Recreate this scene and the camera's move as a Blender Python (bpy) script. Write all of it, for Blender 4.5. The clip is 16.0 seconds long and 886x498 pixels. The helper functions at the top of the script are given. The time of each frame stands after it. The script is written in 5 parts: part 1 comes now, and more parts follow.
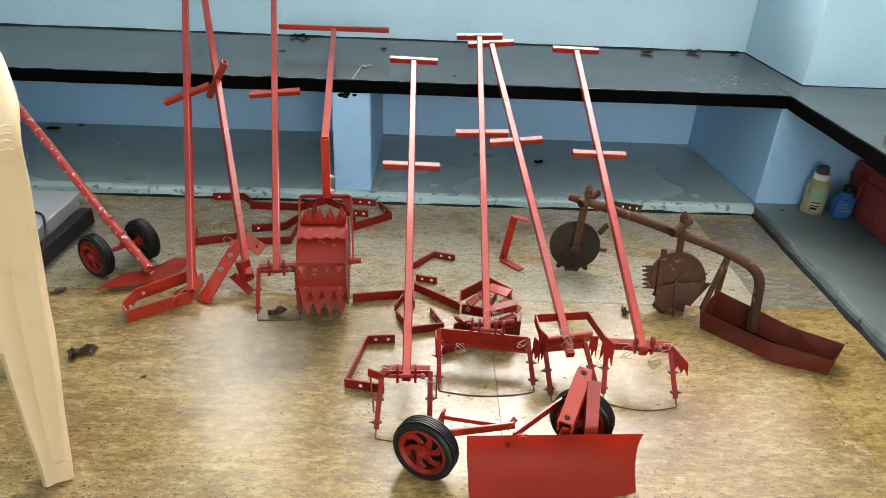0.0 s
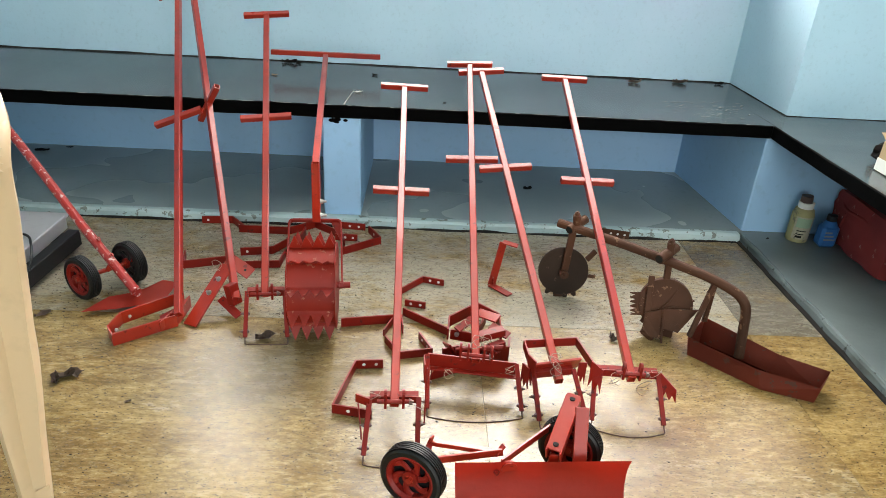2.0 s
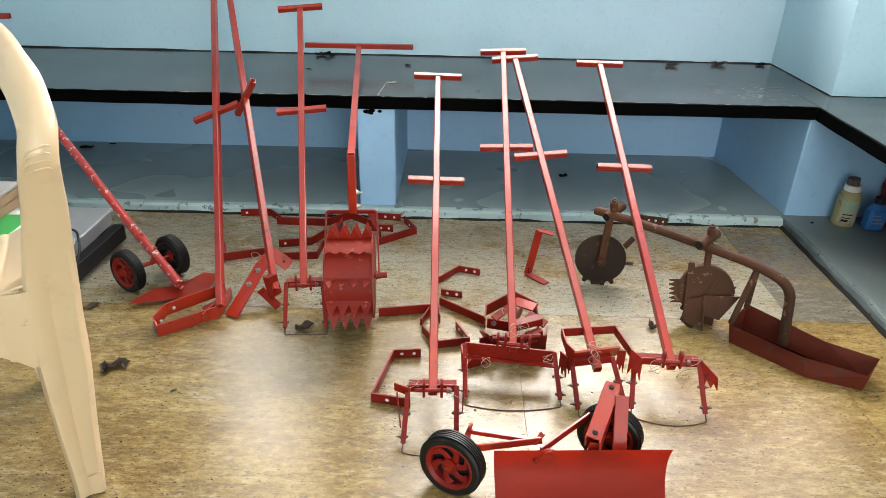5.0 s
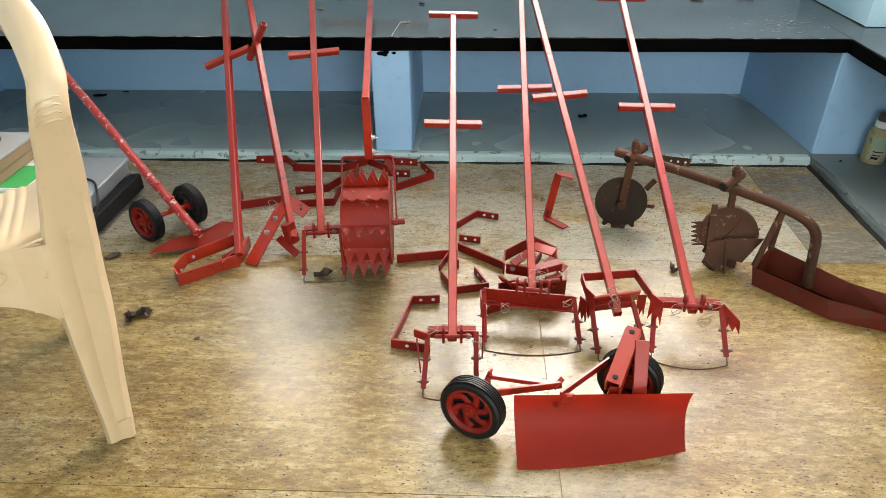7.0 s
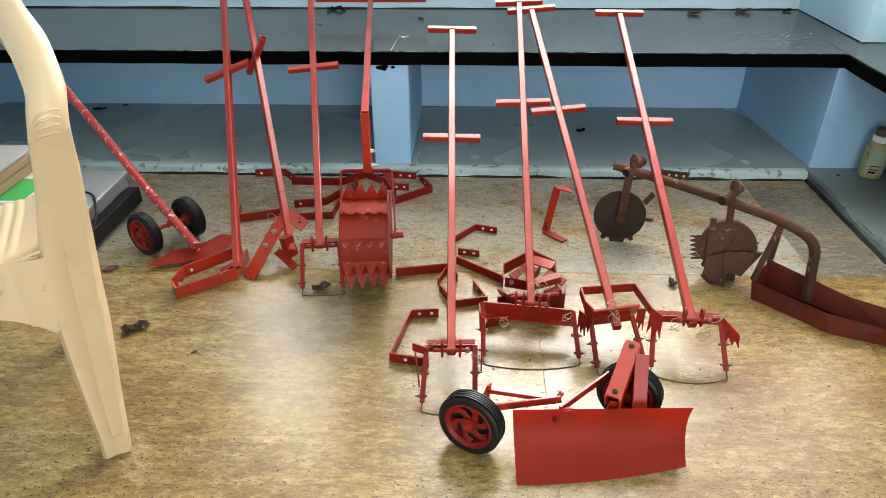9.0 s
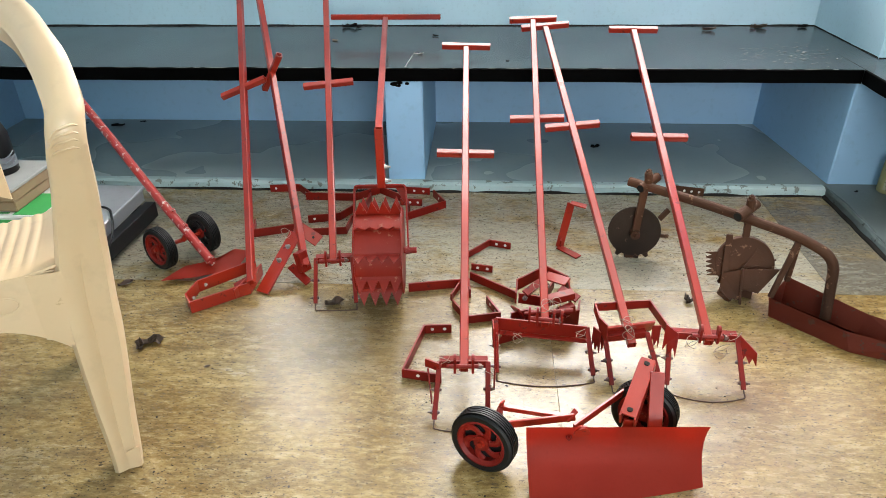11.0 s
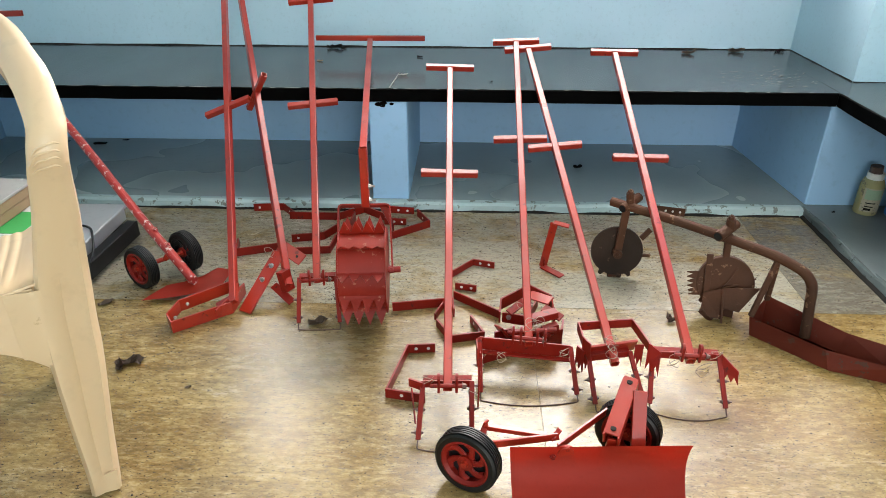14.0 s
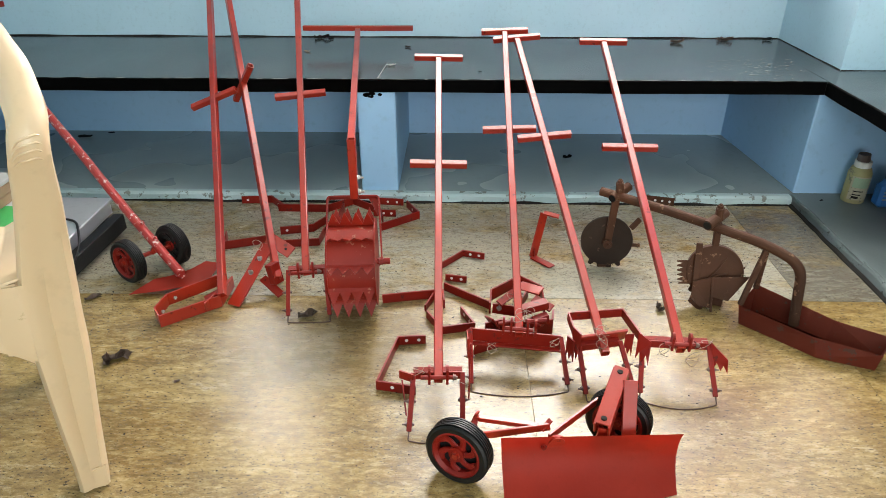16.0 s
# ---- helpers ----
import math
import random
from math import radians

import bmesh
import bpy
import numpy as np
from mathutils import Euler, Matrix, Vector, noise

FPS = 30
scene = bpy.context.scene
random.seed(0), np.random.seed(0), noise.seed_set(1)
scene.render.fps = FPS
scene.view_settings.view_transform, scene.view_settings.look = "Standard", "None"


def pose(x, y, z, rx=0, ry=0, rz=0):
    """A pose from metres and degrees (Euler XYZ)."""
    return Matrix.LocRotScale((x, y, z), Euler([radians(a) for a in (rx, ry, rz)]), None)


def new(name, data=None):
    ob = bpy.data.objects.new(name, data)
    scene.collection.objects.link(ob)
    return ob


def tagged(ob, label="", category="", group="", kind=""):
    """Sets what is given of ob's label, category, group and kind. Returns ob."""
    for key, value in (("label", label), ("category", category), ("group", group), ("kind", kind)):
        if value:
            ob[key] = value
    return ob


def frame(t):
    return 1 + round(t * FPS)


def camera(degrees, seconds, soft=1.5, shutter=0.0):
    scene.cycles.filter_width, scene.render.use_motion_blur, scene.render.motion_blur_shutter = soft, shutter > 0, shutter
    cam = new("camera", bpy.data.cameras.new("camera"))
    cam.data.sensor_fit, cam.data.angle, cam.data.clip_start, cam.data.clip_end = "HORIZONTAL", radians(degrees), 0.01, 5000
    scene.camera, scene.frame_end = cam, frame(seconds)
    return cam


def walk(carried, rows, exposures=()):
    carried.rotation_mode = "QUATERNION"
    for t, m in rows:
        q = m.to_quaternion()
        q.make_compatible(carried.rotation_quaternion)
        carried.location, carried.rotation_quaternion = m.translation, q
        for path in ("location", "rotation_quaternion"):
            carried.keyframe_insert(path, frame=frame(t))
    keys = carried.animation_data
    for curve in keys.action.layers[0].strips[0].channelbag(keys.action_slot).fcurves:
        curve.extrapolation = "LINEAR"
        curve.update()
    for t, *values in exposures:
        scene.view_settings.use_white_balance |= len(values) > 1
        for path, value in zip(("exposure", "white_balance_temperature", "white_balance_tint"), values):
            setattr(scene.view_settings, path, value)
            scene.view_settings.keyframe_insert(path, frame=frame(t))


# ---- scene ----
cam = camera(66.97, 16.0, 0.5)

PATH = [
    (0.0, pose(-1.147, -2.125, 1.001, 61.00, -2.21, -0.36)),
    (0.5, pose(-1.148, -2.126, 1.005, 60.84, -2.34, -0.97)),
    (1.0, pose(-1.148, -2.127, 1.004, 61.77, -2.77, -1.09)),
    (1.5, pose(-1.147, -2.128, 1.003, 62.64, -2.90, -0.94)),
    (2.0, pose(-1.149, -2.128, 1.004, 63.13, -3.08, -1.01)),
    (2.5, pose(-1.147, -2.129, 1.002, 63.59, -3.19, -1.00)),
    (3.0, pose(-1.148, -2.129, 1.006, 63.73, -3.42, -1.23)),
    (3.5, pose(-1.149, -2.130, 1.003, 64.10, -3.49, -1.49)),
    (4.0, pose(-1.148, -2.130, 1.004, 63.78, -3.25, -1.11)),
    (4.5, pose(-1.150, -2.130, 1.004, 62.77, -1.94, 0.28)),
    (4.7, pose(-1.151, -2.131, 1.004, 62.64, -1.57, 0.95)),
    (6.8, pose(-1.155, -2.111, 1.001, 57.02, 0.15, 1.91)),
    (7.0, pose(-1.153, -2.113, 1.001, 57.32, 0.39, 2.20)),
    (7.5, pose(-1.154, -2.113, 1.001, 58.12, 0.30, 2.03)),
    (8.0, pose(-1.154, -2.113, 1.003, 58.35, 0.28, 2.05)),
    (10.3, pose(-1.155, -2.108, 0.995, 59.13, 0.12, 2.52)),
    (10.5, pose(-1.154, -2.108, 0.995, 59.44, 0.62, 2.98)),
    (11.0, pose(-1.153, -2.108, 0.997, 59.83, 0.68, 3.23)),
    (11.5, pose(-1.153, -2.107, 0.996, 59.77, 0.89, 3.41)),
    (12.0, pose(-1.154, -2.106, 0.997, 59.69, 0.66, 3.25)),
    (12.5, pose(-1.154, -2.108, 0.997, 59.75, 0.62, 2.99)),
    (13.0, pose(-1.152, -2.108, 0.994, 59.69, 0.03, 2.59)),
    (13.5, pose(-1.153, -2.109, 0.998, 60.50, -0.12, 2.08)),
    (14.0, pose(-1.152, -2.111, 0.998, 61.49, -0.02, 2.08)),
    (14.5, pose(-1.153, -2.113, 0.998, 63.25, -0.34, 1.34)),
    (15.0, pose(-1.151, -2.112, 0.997, 63.82, -0.78, 0.55)),
    (15.5, pose(-1.150, -2.110, 0.995, 61.38, -0.64, 0.46)),
    (16.0, pose(-1.150, -2.105, 0.994, 60.76, 0.00, 1.15)),
]
walk(cam, PATH, exposures=[(0.0, -0.24, 6580, 10), (4.5, -0.22, 6620, 10), (8.0, -0.24, 6700, 10), (10.5, -0.26, 6460, 10), (12.5, -0.26, 6420, 10), (15.0, -0.24, 6540, 10), (16.0, -0.24, 6560, 10)])

# ---- world and light ----
world = bpy.data.worlds.new("world")
scene.world = world
world.use_nodes = True
wn = world.node_tree
sky = wn.nodes.new("ShaderNodeTexSky")
sky.sky_type, sky.sun_disc = "NISHITA", False
sky.sun_elevation, sky.sun_rotation = radians(40), radians(160)
wn.links.new(sky.outputs["Color"], wn.nodes["Background"].inputs["Color"])
wn.nodes["Background"].inputs["Strength"].default_value = 0.1


def area_lamp(name, x, y, z, w, h, rx, rz, power, colour, spread=180):
    """Daylight in a window's opening; it shines along its own -z."""
    lamp = bpy.data.lights.new(name, "AREA")
    lamp.shape, lamp.size, lamp.size_y = "RECTANGLE", w, h
    lamp.energy, lamp.color, lamp.spread = power, colour, radians(spread)
    ob = new(name, lamp)
    ob.matrix_world = pose(x, y, z, rx, 0, rz)
    return ob


# window behind the camera, windows in the wall over the bench
area_lamp("daylight_rear", -0.25, -4.46, 1.20, 1.6, 1.8, 90, 0, 98, (1.0, 0.97, 0.92))
area_lamp("daylight_bench", -0.64, 0.74, 1.85, 1.46, 1.70, 90, 180, 172, (1.0, 0.97, 0.92), 138)
area_lamp("daylight_bench_left", -2.15, 0.74, 1.85, 0.26, 1.70, 90, 180, 28, (1.0, 0.97, 0.92), 138)
area_lamp("daylight_wing", 0.42, 0.26, 1.85, 0.40, 1.70, 90, 180, 30, (1.0, 0.94, 0.85), 130)


# ---- materials ----
def material(name):
    m = bpy.data.materials.new(name)
    m.use_nodes = True
    return m, m.node_tree.nodes, m.node_tree.links, m.node_tree.nodes["Principled BSDF"]


def mixed(nodes, links, fac, a, b):
    """A colour mix; a and b are colours or sockets, fac a socket or a number."""
    n = nodes.new("ShaderNodeMix")
    n.data_type = "RGBA"
    for sock, v in ((n.inputs[0], fac), (n.inputs[6], a), (n.inputs[7], b)):
        if isinstance(v, bpy.types.NodeSocket):
            links.new(v, sock)
        elif isinstance(v, (int, float)):
            sock.default_value = v
        else:
            sock.default_value = (*v, 1)
    return n.outputs[2]


def noise_tex(nodes, links, scale, detail=4, rough=0.55, stretch=None, coords="Object"):
    co = nodes.new("ShaderNodeTexCoord")
    mp = nodes.new("ShaderNodeMapping")
    links.new(co.outputs[coords], mp.inputs[0])
    if stretch:
        mp.inputs["Scale"].default_value = stretch
    n = nodes.new("ShaderNodeTexNoise")
    n.inputs["Scale"].default_value, n.inputs["Detail"].default_value, n.inputs["Roughness"].default_value = scale, detail, rough
    links.new(mp.outputs[0], n.inputs["Vector"])
    return n.outputs["Fac"]


def ramp(nodes, links, src, lo, hi, a=0.0, b=1.0):
    n = nodes.new("ShaderNodeMapRange")
    n.inputs[1].default_value, n.inputs[2].default_value, n.inputs[3].default_value, n.inputs[4].default_value = lo, hi, a, b
    links.new(src, n.inputs[0])
    return n.outputs[0]


def bumped(nodes, links, bsdf, src, strength, distance):
    n = nodes.new("ShaderNodeBump")
    n.inputs["Strength"].default_value, n.inputs["Distance"].default_value = strength, distance
    links.new(src, n.inputs["Height"])
    links.new(n.outputs[0], bsdf.inputs["Normal"])


def paint(name, base, other, rough=0.4, grain=30.0, chips=None, chip_at=0.68, metal=0.0, bump=0.15, rough_hi=None, coat=0.0, stretch=None, spec=0.5):
    """A painted or plain surface: two tones, fine grain, chips or stains, uneven gloss."""
    m, nodes, links, bsdf = material(name)
    big = noise_tex(nodes, links, grain * 0.15, 3, stretch=stretch)
    fine = noise_tex(nodes, links, grain * 4, 5, stretch=stretch)
    col = mixed(nodes, links, ramp(nodes, links, big, 0.35, 0.65), base, other)
    dark = tuple(c * 0.72 for c in base)
    col = mixed(nodes, links, ramp(nodes, links, fine, 0.55, 0.8, 0, 0.5), col, dark)
    if chips:
        spots = noise_tex(nodes, links, grain * 1.6, 6, 0.65)
        col = mixed(nodes, links, ramp(nodes, links, spots, chip_at, chip_at + 0.03), col, chips)
    links.new(col, bsdf.inputs["Base Color"])
    links.new(ramp(nodes, links, big, 0.3, 0.7, rough, rough_hi or min(1, rough + 0.15)), bsdf.inputs["Roughness"])
    bsdf.inputs["Metallic"].default_value = metal
    bsdf.inputs["Coat Weight"].default_value = coat
    bsdf.inputs["Coat Roughness"].default_value = 0.10
    bsdf.inputs["Specular IOR Level"].default_value = spec
    bumped(nodes, links, bsdf, fine, bump, 0.002)
    return m


RED = paint("red_enamel", (0.35, 0.024, 0.009), (0.245, 0.014, 0.006), 0.26, 30, (0.13, 0.012, 0.007), 0.62, bump=0.14, spec=0.30, rough_hi=0.46, coat=0.48)
SHEET_RED = paint("red_sheet_enamel", (0.43, 0.034, 0.015), (0.35, 0.025, 0.012), 0.42, 26, (0.24, 0.05, 0.035), 0.68, bump=0.12, spec=0.22, rough_hi=0.58)
DRUM_RED = paint("scuffed_red_enamel", (0.27, 0.018, 0.008), (0.17, 0.011, 0.006), 0.40, 30, (0.30, 0.11, 0.07), 0.62, bump=0.3, spec=0.28, rough_hi=0.60)
DEEP_RED = paint("dark_red_enamel", (0.235, 0.012, 0.006), (0.15, 0.008, 0.005), 0.30, 28, (0.09, 0.014, 0.011), 0.62, bump=0.16, spec=0.22, rough_hi=0.5)
WORN_RED = paint("worn_red_enamel", (0.37, 0.022, 0.015), (0.30, 0.017, 0.012), 0.28, 34, (0.62, 0.50, 0.45), 0.575, bump=0.15)
RUST = paint("rust_brown_metal", (0.088, 0.036, 0.018), (0.045, 0.021, 0.012), 0.66, 26, (0.17, 0.095, 0.055), 0.62, bump=0.5, spec=0.2)
DARK_RUST = paint("blackened_rust", (0.036, 0.021, 0.013), (0.022, 0.014, 0.010), 0.6, 26, (0.08, 0.045, 0.028), 0.64, bump=0.45, spec=0.18)
OXIDE = paint("red_oxide_paint", (0.20, 0.036, 0.016), (0.135, 0.026, 0.014), 0.55, 22, (0.11, 0.05, 0.035), 0.60, bump=0.3, spec=0.25)
RUBBER = paint("black_rubber", (0.004, 0.004, 0.004), (0.007, 0.007, 0.0068), 0.42, 25, bump=0.2, spec=0.3)
STEEL = paint("zinc_steel", (0.42, 0.40, 0.36), (0.30, 0.27, 0.25), 0.40, 40, metal=0.9, bump=0.1)
BRUSHED = paint("stainless_steel", (0.62, 0.63, 0.64), (0.52, 0.53, 0.55), 0.30, 12, metal=0.5, bump=0.08)
WIRE = paint("bare_blade_wire", (0.16, 0.09, 0.07), (0.10, 0.06, 0.05), 0.45, 30, metal=0.6, bump=0.2)
BOLT = paint("dull_bolt_steel", (0.16, 0.10, 0.085), (0.09, 0.055, 0.05), 0.45, 40, metal=0.5, bump=0.2)
STRAND = paint("tie_wire", (0.45, 0.33, 0.25), (0.30, 0.22, 0.18), 0.4, 40, metal=0.4)
CREAM = paint("cream_plastic", (0.62, 0.462, 0.285), (0.54, 0.392, 0.232), 0.32, 7, (0.42, 0.30, 0.16), 0.705, bump=0.05, coat=0.4)
WALL = paint("blue_wall_paint", (0.43, 0.605, 0.690), (0.405, 0.58, 0.665), 0.50, 22, bump=0.12)
LOW_WALL = paint("deeper_blue_wall_paint", (0.325, 0.535, 0.76), (0.29, 0.49, 0.71), 0.50, 9, bump=0.15)
PINK = paint("magenta_wall_paint", (0.60, 0.10, 0.36), (0.56, 0.09, 0.33), 0.55, 7, bump=0.12)
CEIL = paint("white_ceiling_paint", (0.80, 0.80, 0.78), (0.76, 0.76, 0.74), 0.7, 6, bump=0.1)
SLAB = paint("polished_grey_cement", (0.044, 0.055, 0.058), (0.064, 0.076, 0.076), 0.10, 9, bump=0.10, rough_hi=0.24, spec=0.26)
FASCIA = paint("black_edge_paint", (0.0010, 0.0010, 0.0010), (0.002, 0.002, 0.002), 0.55, 20, (0.08, 0.09, 0.09), 0.75, bump=0.3, spec=0.02)
SHELF = paint("grey_shelf_cement", (0.275, 0.335, 0.34), (0.215, 0.27, 0.28), 0.20, 9, bump=0.15)
# SHELF darkened for the weaker light under the wing, and for dirt
WING_SHELF = paint("shaded_soiled_shelf_cement", (0.150, 0.185, 0.185), (0.105, 0.130, 0.132), 0.32, 16, bump=0.2)
KERB = paint("whitewashed_kerb", (0.42, 0.54, 0.55), (0.32, 0.42, 0.42), 0.6, 18, (0.16, 0.18, 0.16), 0.575, bump=0.6)
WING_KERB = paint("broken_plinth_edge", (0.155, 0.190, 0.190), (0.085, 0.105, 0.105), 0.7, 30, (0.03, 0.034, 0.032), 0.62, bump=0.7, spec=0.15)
LID = paint("dusty_carton_lid", (0.40, 0.39, 0.36), (0.34, 0.33, 0.30), 0.6, 16, bump=0.15)
JOINT = paint("pale_joint", (0.30, 0.25, 0.17), (0.14, 0.11, 0.07), 0.8, 30, bump=0.4)
LEAF = paint("dry_leaf", (0.10, 0.068, 0.048), (0.16, 0.11, 0.08), 0.7, 60, bump=0.5)
CHAR = paint("dark_debris", (0.012, 0.012, 0.012), (0.026, 0.024, 0.021), 0.8, 60, bump=0.5, spec=0.08)
PAPER = paint("white_paper", (0.72, 0.72, 0.68), (0.66, 0.65, 0.60), 0.6, 20, bump=0.1)
CARD = paint("brown_cardboard", (0.36, 0.25, 0.14), (0.31, 0.21, 0.115), 0.75, 14, bump=0.25)
GREEN = paint("green_print", (0.05, 0.42, 0.10), (0.06, 0.36, 0.09), 0.45, 20)
LABEL = paint("soiled_label", (0.40, 0.37, 0.27), (0.30, 0.28, 0.20), 0.6, 40, (0.14, 0.13, 0.10), 0.60)
FADED = paint("faded_print", (0.42, 0.22, 0.19), (0.34, 0.15, 0.13), 0.8, 40)
PALE_GREEN = paint("pale_green_print", (0.24, 0.36, 0.24), (0.30, 0.38, 0.27), 0.6, 40)
YELLOW = paint("dusty_yellow_bottle_plastic", (0.34, 0.31, 0.13), (0.26, 0.24, 0.13), 0.5, 24, (0.16, 0.15, 0.10), 0.58, bump=0.15)
BROWN = paint("brown_cap_plastic", (0.05, 0.03, 0.025), (0.08, 0.05, 0.04), 0.5, 40)
BLUE = paint("blue_plastic", (0.02, 0.13, 0.36), (0.02, 0.10, 0.30), 0.35, 16, bump=0.1)
CLOTH = paint("red_cloth", (0.27, 0.030, 0.026), (0.15, 0.014, 0.014), 0.9, 26, bump=0.5)
BLACK = paint("black_plastic", (0.007, 0.007, 0.008), (0.011, 0.011, 0.012), 0.4, 20, bump=0.1, spec=0.3)
SCUFF = paint("pale_scuff", (0.33, 0.34, 0.31), (0.20, 0.21, 0.20), 0.6, 40)
GREY = paint("grey_print", (0.20, 0.22, 0.24), (0.15, 0.16, 0.18), 0.4, 20)


def floor_material(name, dust, soil=(0.150, 0.132, 0.098), cover=0.40):
    """Polished ochre stone with streaks along x, dark pits and worn, dusty places."""
    m, nodes, links, bsdf = material(name)
    co = nodes.new("ShaderNodeTexCoord")
    info = nodes.new("ShaderNodeObjectInfo")
    shift = nodes.new("ShaderNodeVectorMath")
    shift.operation = "MULTIPLY_ADD"
    links.new(info.outputs["Random"], shift.inputs[0])
    shift.inputs[1].default_value = (3, 5, 2)
    links.new(co.outputs["Object"], shift.inputs[2])

    def tex(scale, stretch, detail, rough):
        mp = nodes.new("ShaderNodeMapping")
        mp.inputs["Scale"].default_value = stretch
        links.new(shift.outputs[0], mp.inputs[0])
        n = nodes.new("ShaderNodeTexNoise")
        n.inputs["Scale"].default_value, n.inputs["Detail"].default_value, n.inputs["Roughness"].default_value = scale, detail, rough
        n.inputs["Distortion"].default_value = 0.3
        links.new(mp.outputs[0], n.inputs["Vector"])
        return n.outputs["Fac"]

    clouds = tex(4.5, (0.8, 1.3, 1), 6, 0.62)
    veins = tex(20, (0.60, 1.9, 1), 9, 0.80)
    fine = tex(85, (0.5, 2.1, 1), 6, 0.80)
    pits = tex(140, (0.6, 1.5, 1), 4, 0.62)
    specks = tex(210, (0.8, 1.2, 1), 2, 0.5)
    patches = tex(1.9, (0.8, 1.2, 1), 4, 0.55)
    col = mixed(nodes, links, ramp(nodes, links, clouds, 0.36, 0.64), (0.190, 0.114, 0.030), (0.300, 0.205, 0.072))
    col = mixed(nodes, links, ramp(nodes, links, veins, 0.50, 0.66, 0, 0.58), col, (0.46, 0.355, 0.175))
    col = mixed(nodes, links, ramp(nodes, links, veins, 0.49, 0.36, 0, 0.66), col, (0.090, 0.058, 0.020))
    col = mixed(nodes, links, ramp(nodes, links, patches, 0.50, 0.66, 0, 0.45), col, (0.17, 0.135, 0.075))
    col = mixed(nodes, links, ramp(nodes, links, fine, 0.52, 0.68, 0, 0.60), col, (0.105, 0.072, 0.032))
    grime = tex(6.5, (0.7, 1.1, 1), 6, 0.7)
    col = mixed(nodes, links, ramp(nodes, links, grime, cover, cover + 0.20, 0, dust), col, soil)
    mottle = tex(72, (0.62, 1.55, 1), 8, 0.80)
    col = mixed(nodes, links, ramp(nodes, links, mottle, 0.50, 0.62, 0, 0.50), col, (0.078, 0.048, 0.014))
    col = mixed(nodes, links, ramp(nodes, links, mottle, 0.47, 0.36, 0, 0.36), col, (0.47, 0.375, 0.205))
    gate = nodes.new("ShaderNodeMath")
    gate.operation = "MULTIPLY"
    links.new(ramp(nodes, links, pits, 0.602, 0.65), gate.inputs[0])
    links.new(ramp(nodes, links, patches, 0.38, 0.54, 0.30, 1.0), gate.inputs[1])
    col = mixed(nodes, links, gate.outputs[0], col, (0.050, 0.036, 0.020))
    col = mixed(nodes, links, ramp(nodes, links, specks, 0.652, 0.69), col, (0.03, 0.022, 0.015))
    links.new(col, bsdf.inputs["Base Color"])
    rough = nodes.new("ShaderNodeMath")
    rough.operation = "ADD"
    links.new(ramp(nodes, links, patches, 0.35, 0.65, 0.09, 0.24), rough.inputs[0])
    links.new(ramp(nodes, links, veins, 0.4, 0.65, -0.01, 0.09), rough.inputs[1])
    dull = nodes.new("ShaderNodeMath")
    dull.operation = "MAXIMUM"
    links.new(rough.outputs[0], dull.inputs[0])
    links.new(ramp(nodes, links, gate.outputs[0], 0.0, 1.0, 0.0, 0.85), dull.inputs[1])
    links.new(dull.outputs[0], bsdf.inputs["Roughness"])
    links.new(ramp(nodes, links, gate.outputs[0], 0.0, 1.0, 0.40, 0.05), bsdf.inputs["Specular IOR Level"])
    bumped(nodes, links, bsdf, fine, 0.12, 0.003)
    return m


STONE = floor_material("polished_ochre_stone", 0.12)
DUSTY_STONE = floor_material("dusty_ochre_stone", 0.85, (0.32, 0.305, 0.245), 0.34)
DARK_STONE = floor_material("soiled_stone", 0.92, (0.150, 0.142, 0.115), 0.30)


# ---- mesh helpers ----
def thing(name, at, label, category, group="", kind=""):
    ob = new(name)
    ob.location = at
    ob.empty_display_size = 0.05
    return tagged(ob, label, category, group, kind)


def origin(ob):
    o = Vector(ob.location)
    return o if ob.parent is None else o + origin(ob.parent)


def part(name, bm, mat, parent=None, label="", smooth=False):
    """Links a bmesh in world places as one mesh object under a thing or a part."""
    if parent is not None:
        bmesh.ops.translate(bm, verts=bm.verts, vec=-origin(parent))
    bmesh.ops.recalc_face_normals(bm, faces=bm.faces)
    me = bpy.data.meshes.new(name)
    bm.to_mesh(me)
    bm.free()
    me.materials.append(mat)
    if smooth:
        for p in me.polygons:
            p.use_smooth = True
        me.set_sharp_from_angle(angle=radians(48))
    ob = new(name, me)
    ob.parent = parent
    if label:
        ob["label"] = label
    return ob


def bevelled(bm, offset, segments=1):
    if offset:
        bmesh.ops.bevel(bm, geom=bm.edges[:], offset=offset, segments=segments, affect="EDGES", clamp_overlap=True)
    return bm


def box(x0, x1, y0, y1, z0, z1, bevel=0.0, bm=None):
    own = bmesh.new()
    bmesh.ops.create_cube(own, size=1, matrix=Matrix.Translation(((x0 + x1) / 2, (y0 + y1) / 2, (z0 + z1) / 2)) @ Matrix.Diagonal((abs(x1 - x0), abs(y1 - y0), abs(z1 - z0), 1)))
    bevelled(own, bevel)
    return merged(bm, own)


def merged(bm, own):
    if bm is None:
        return own
    me = bpy.data.meshes.new("joint")
    own.to_mesh(me)
    own.free()
    bm.from_mesh(me)
    bpy.data.meshes.remove(me)
    return bm


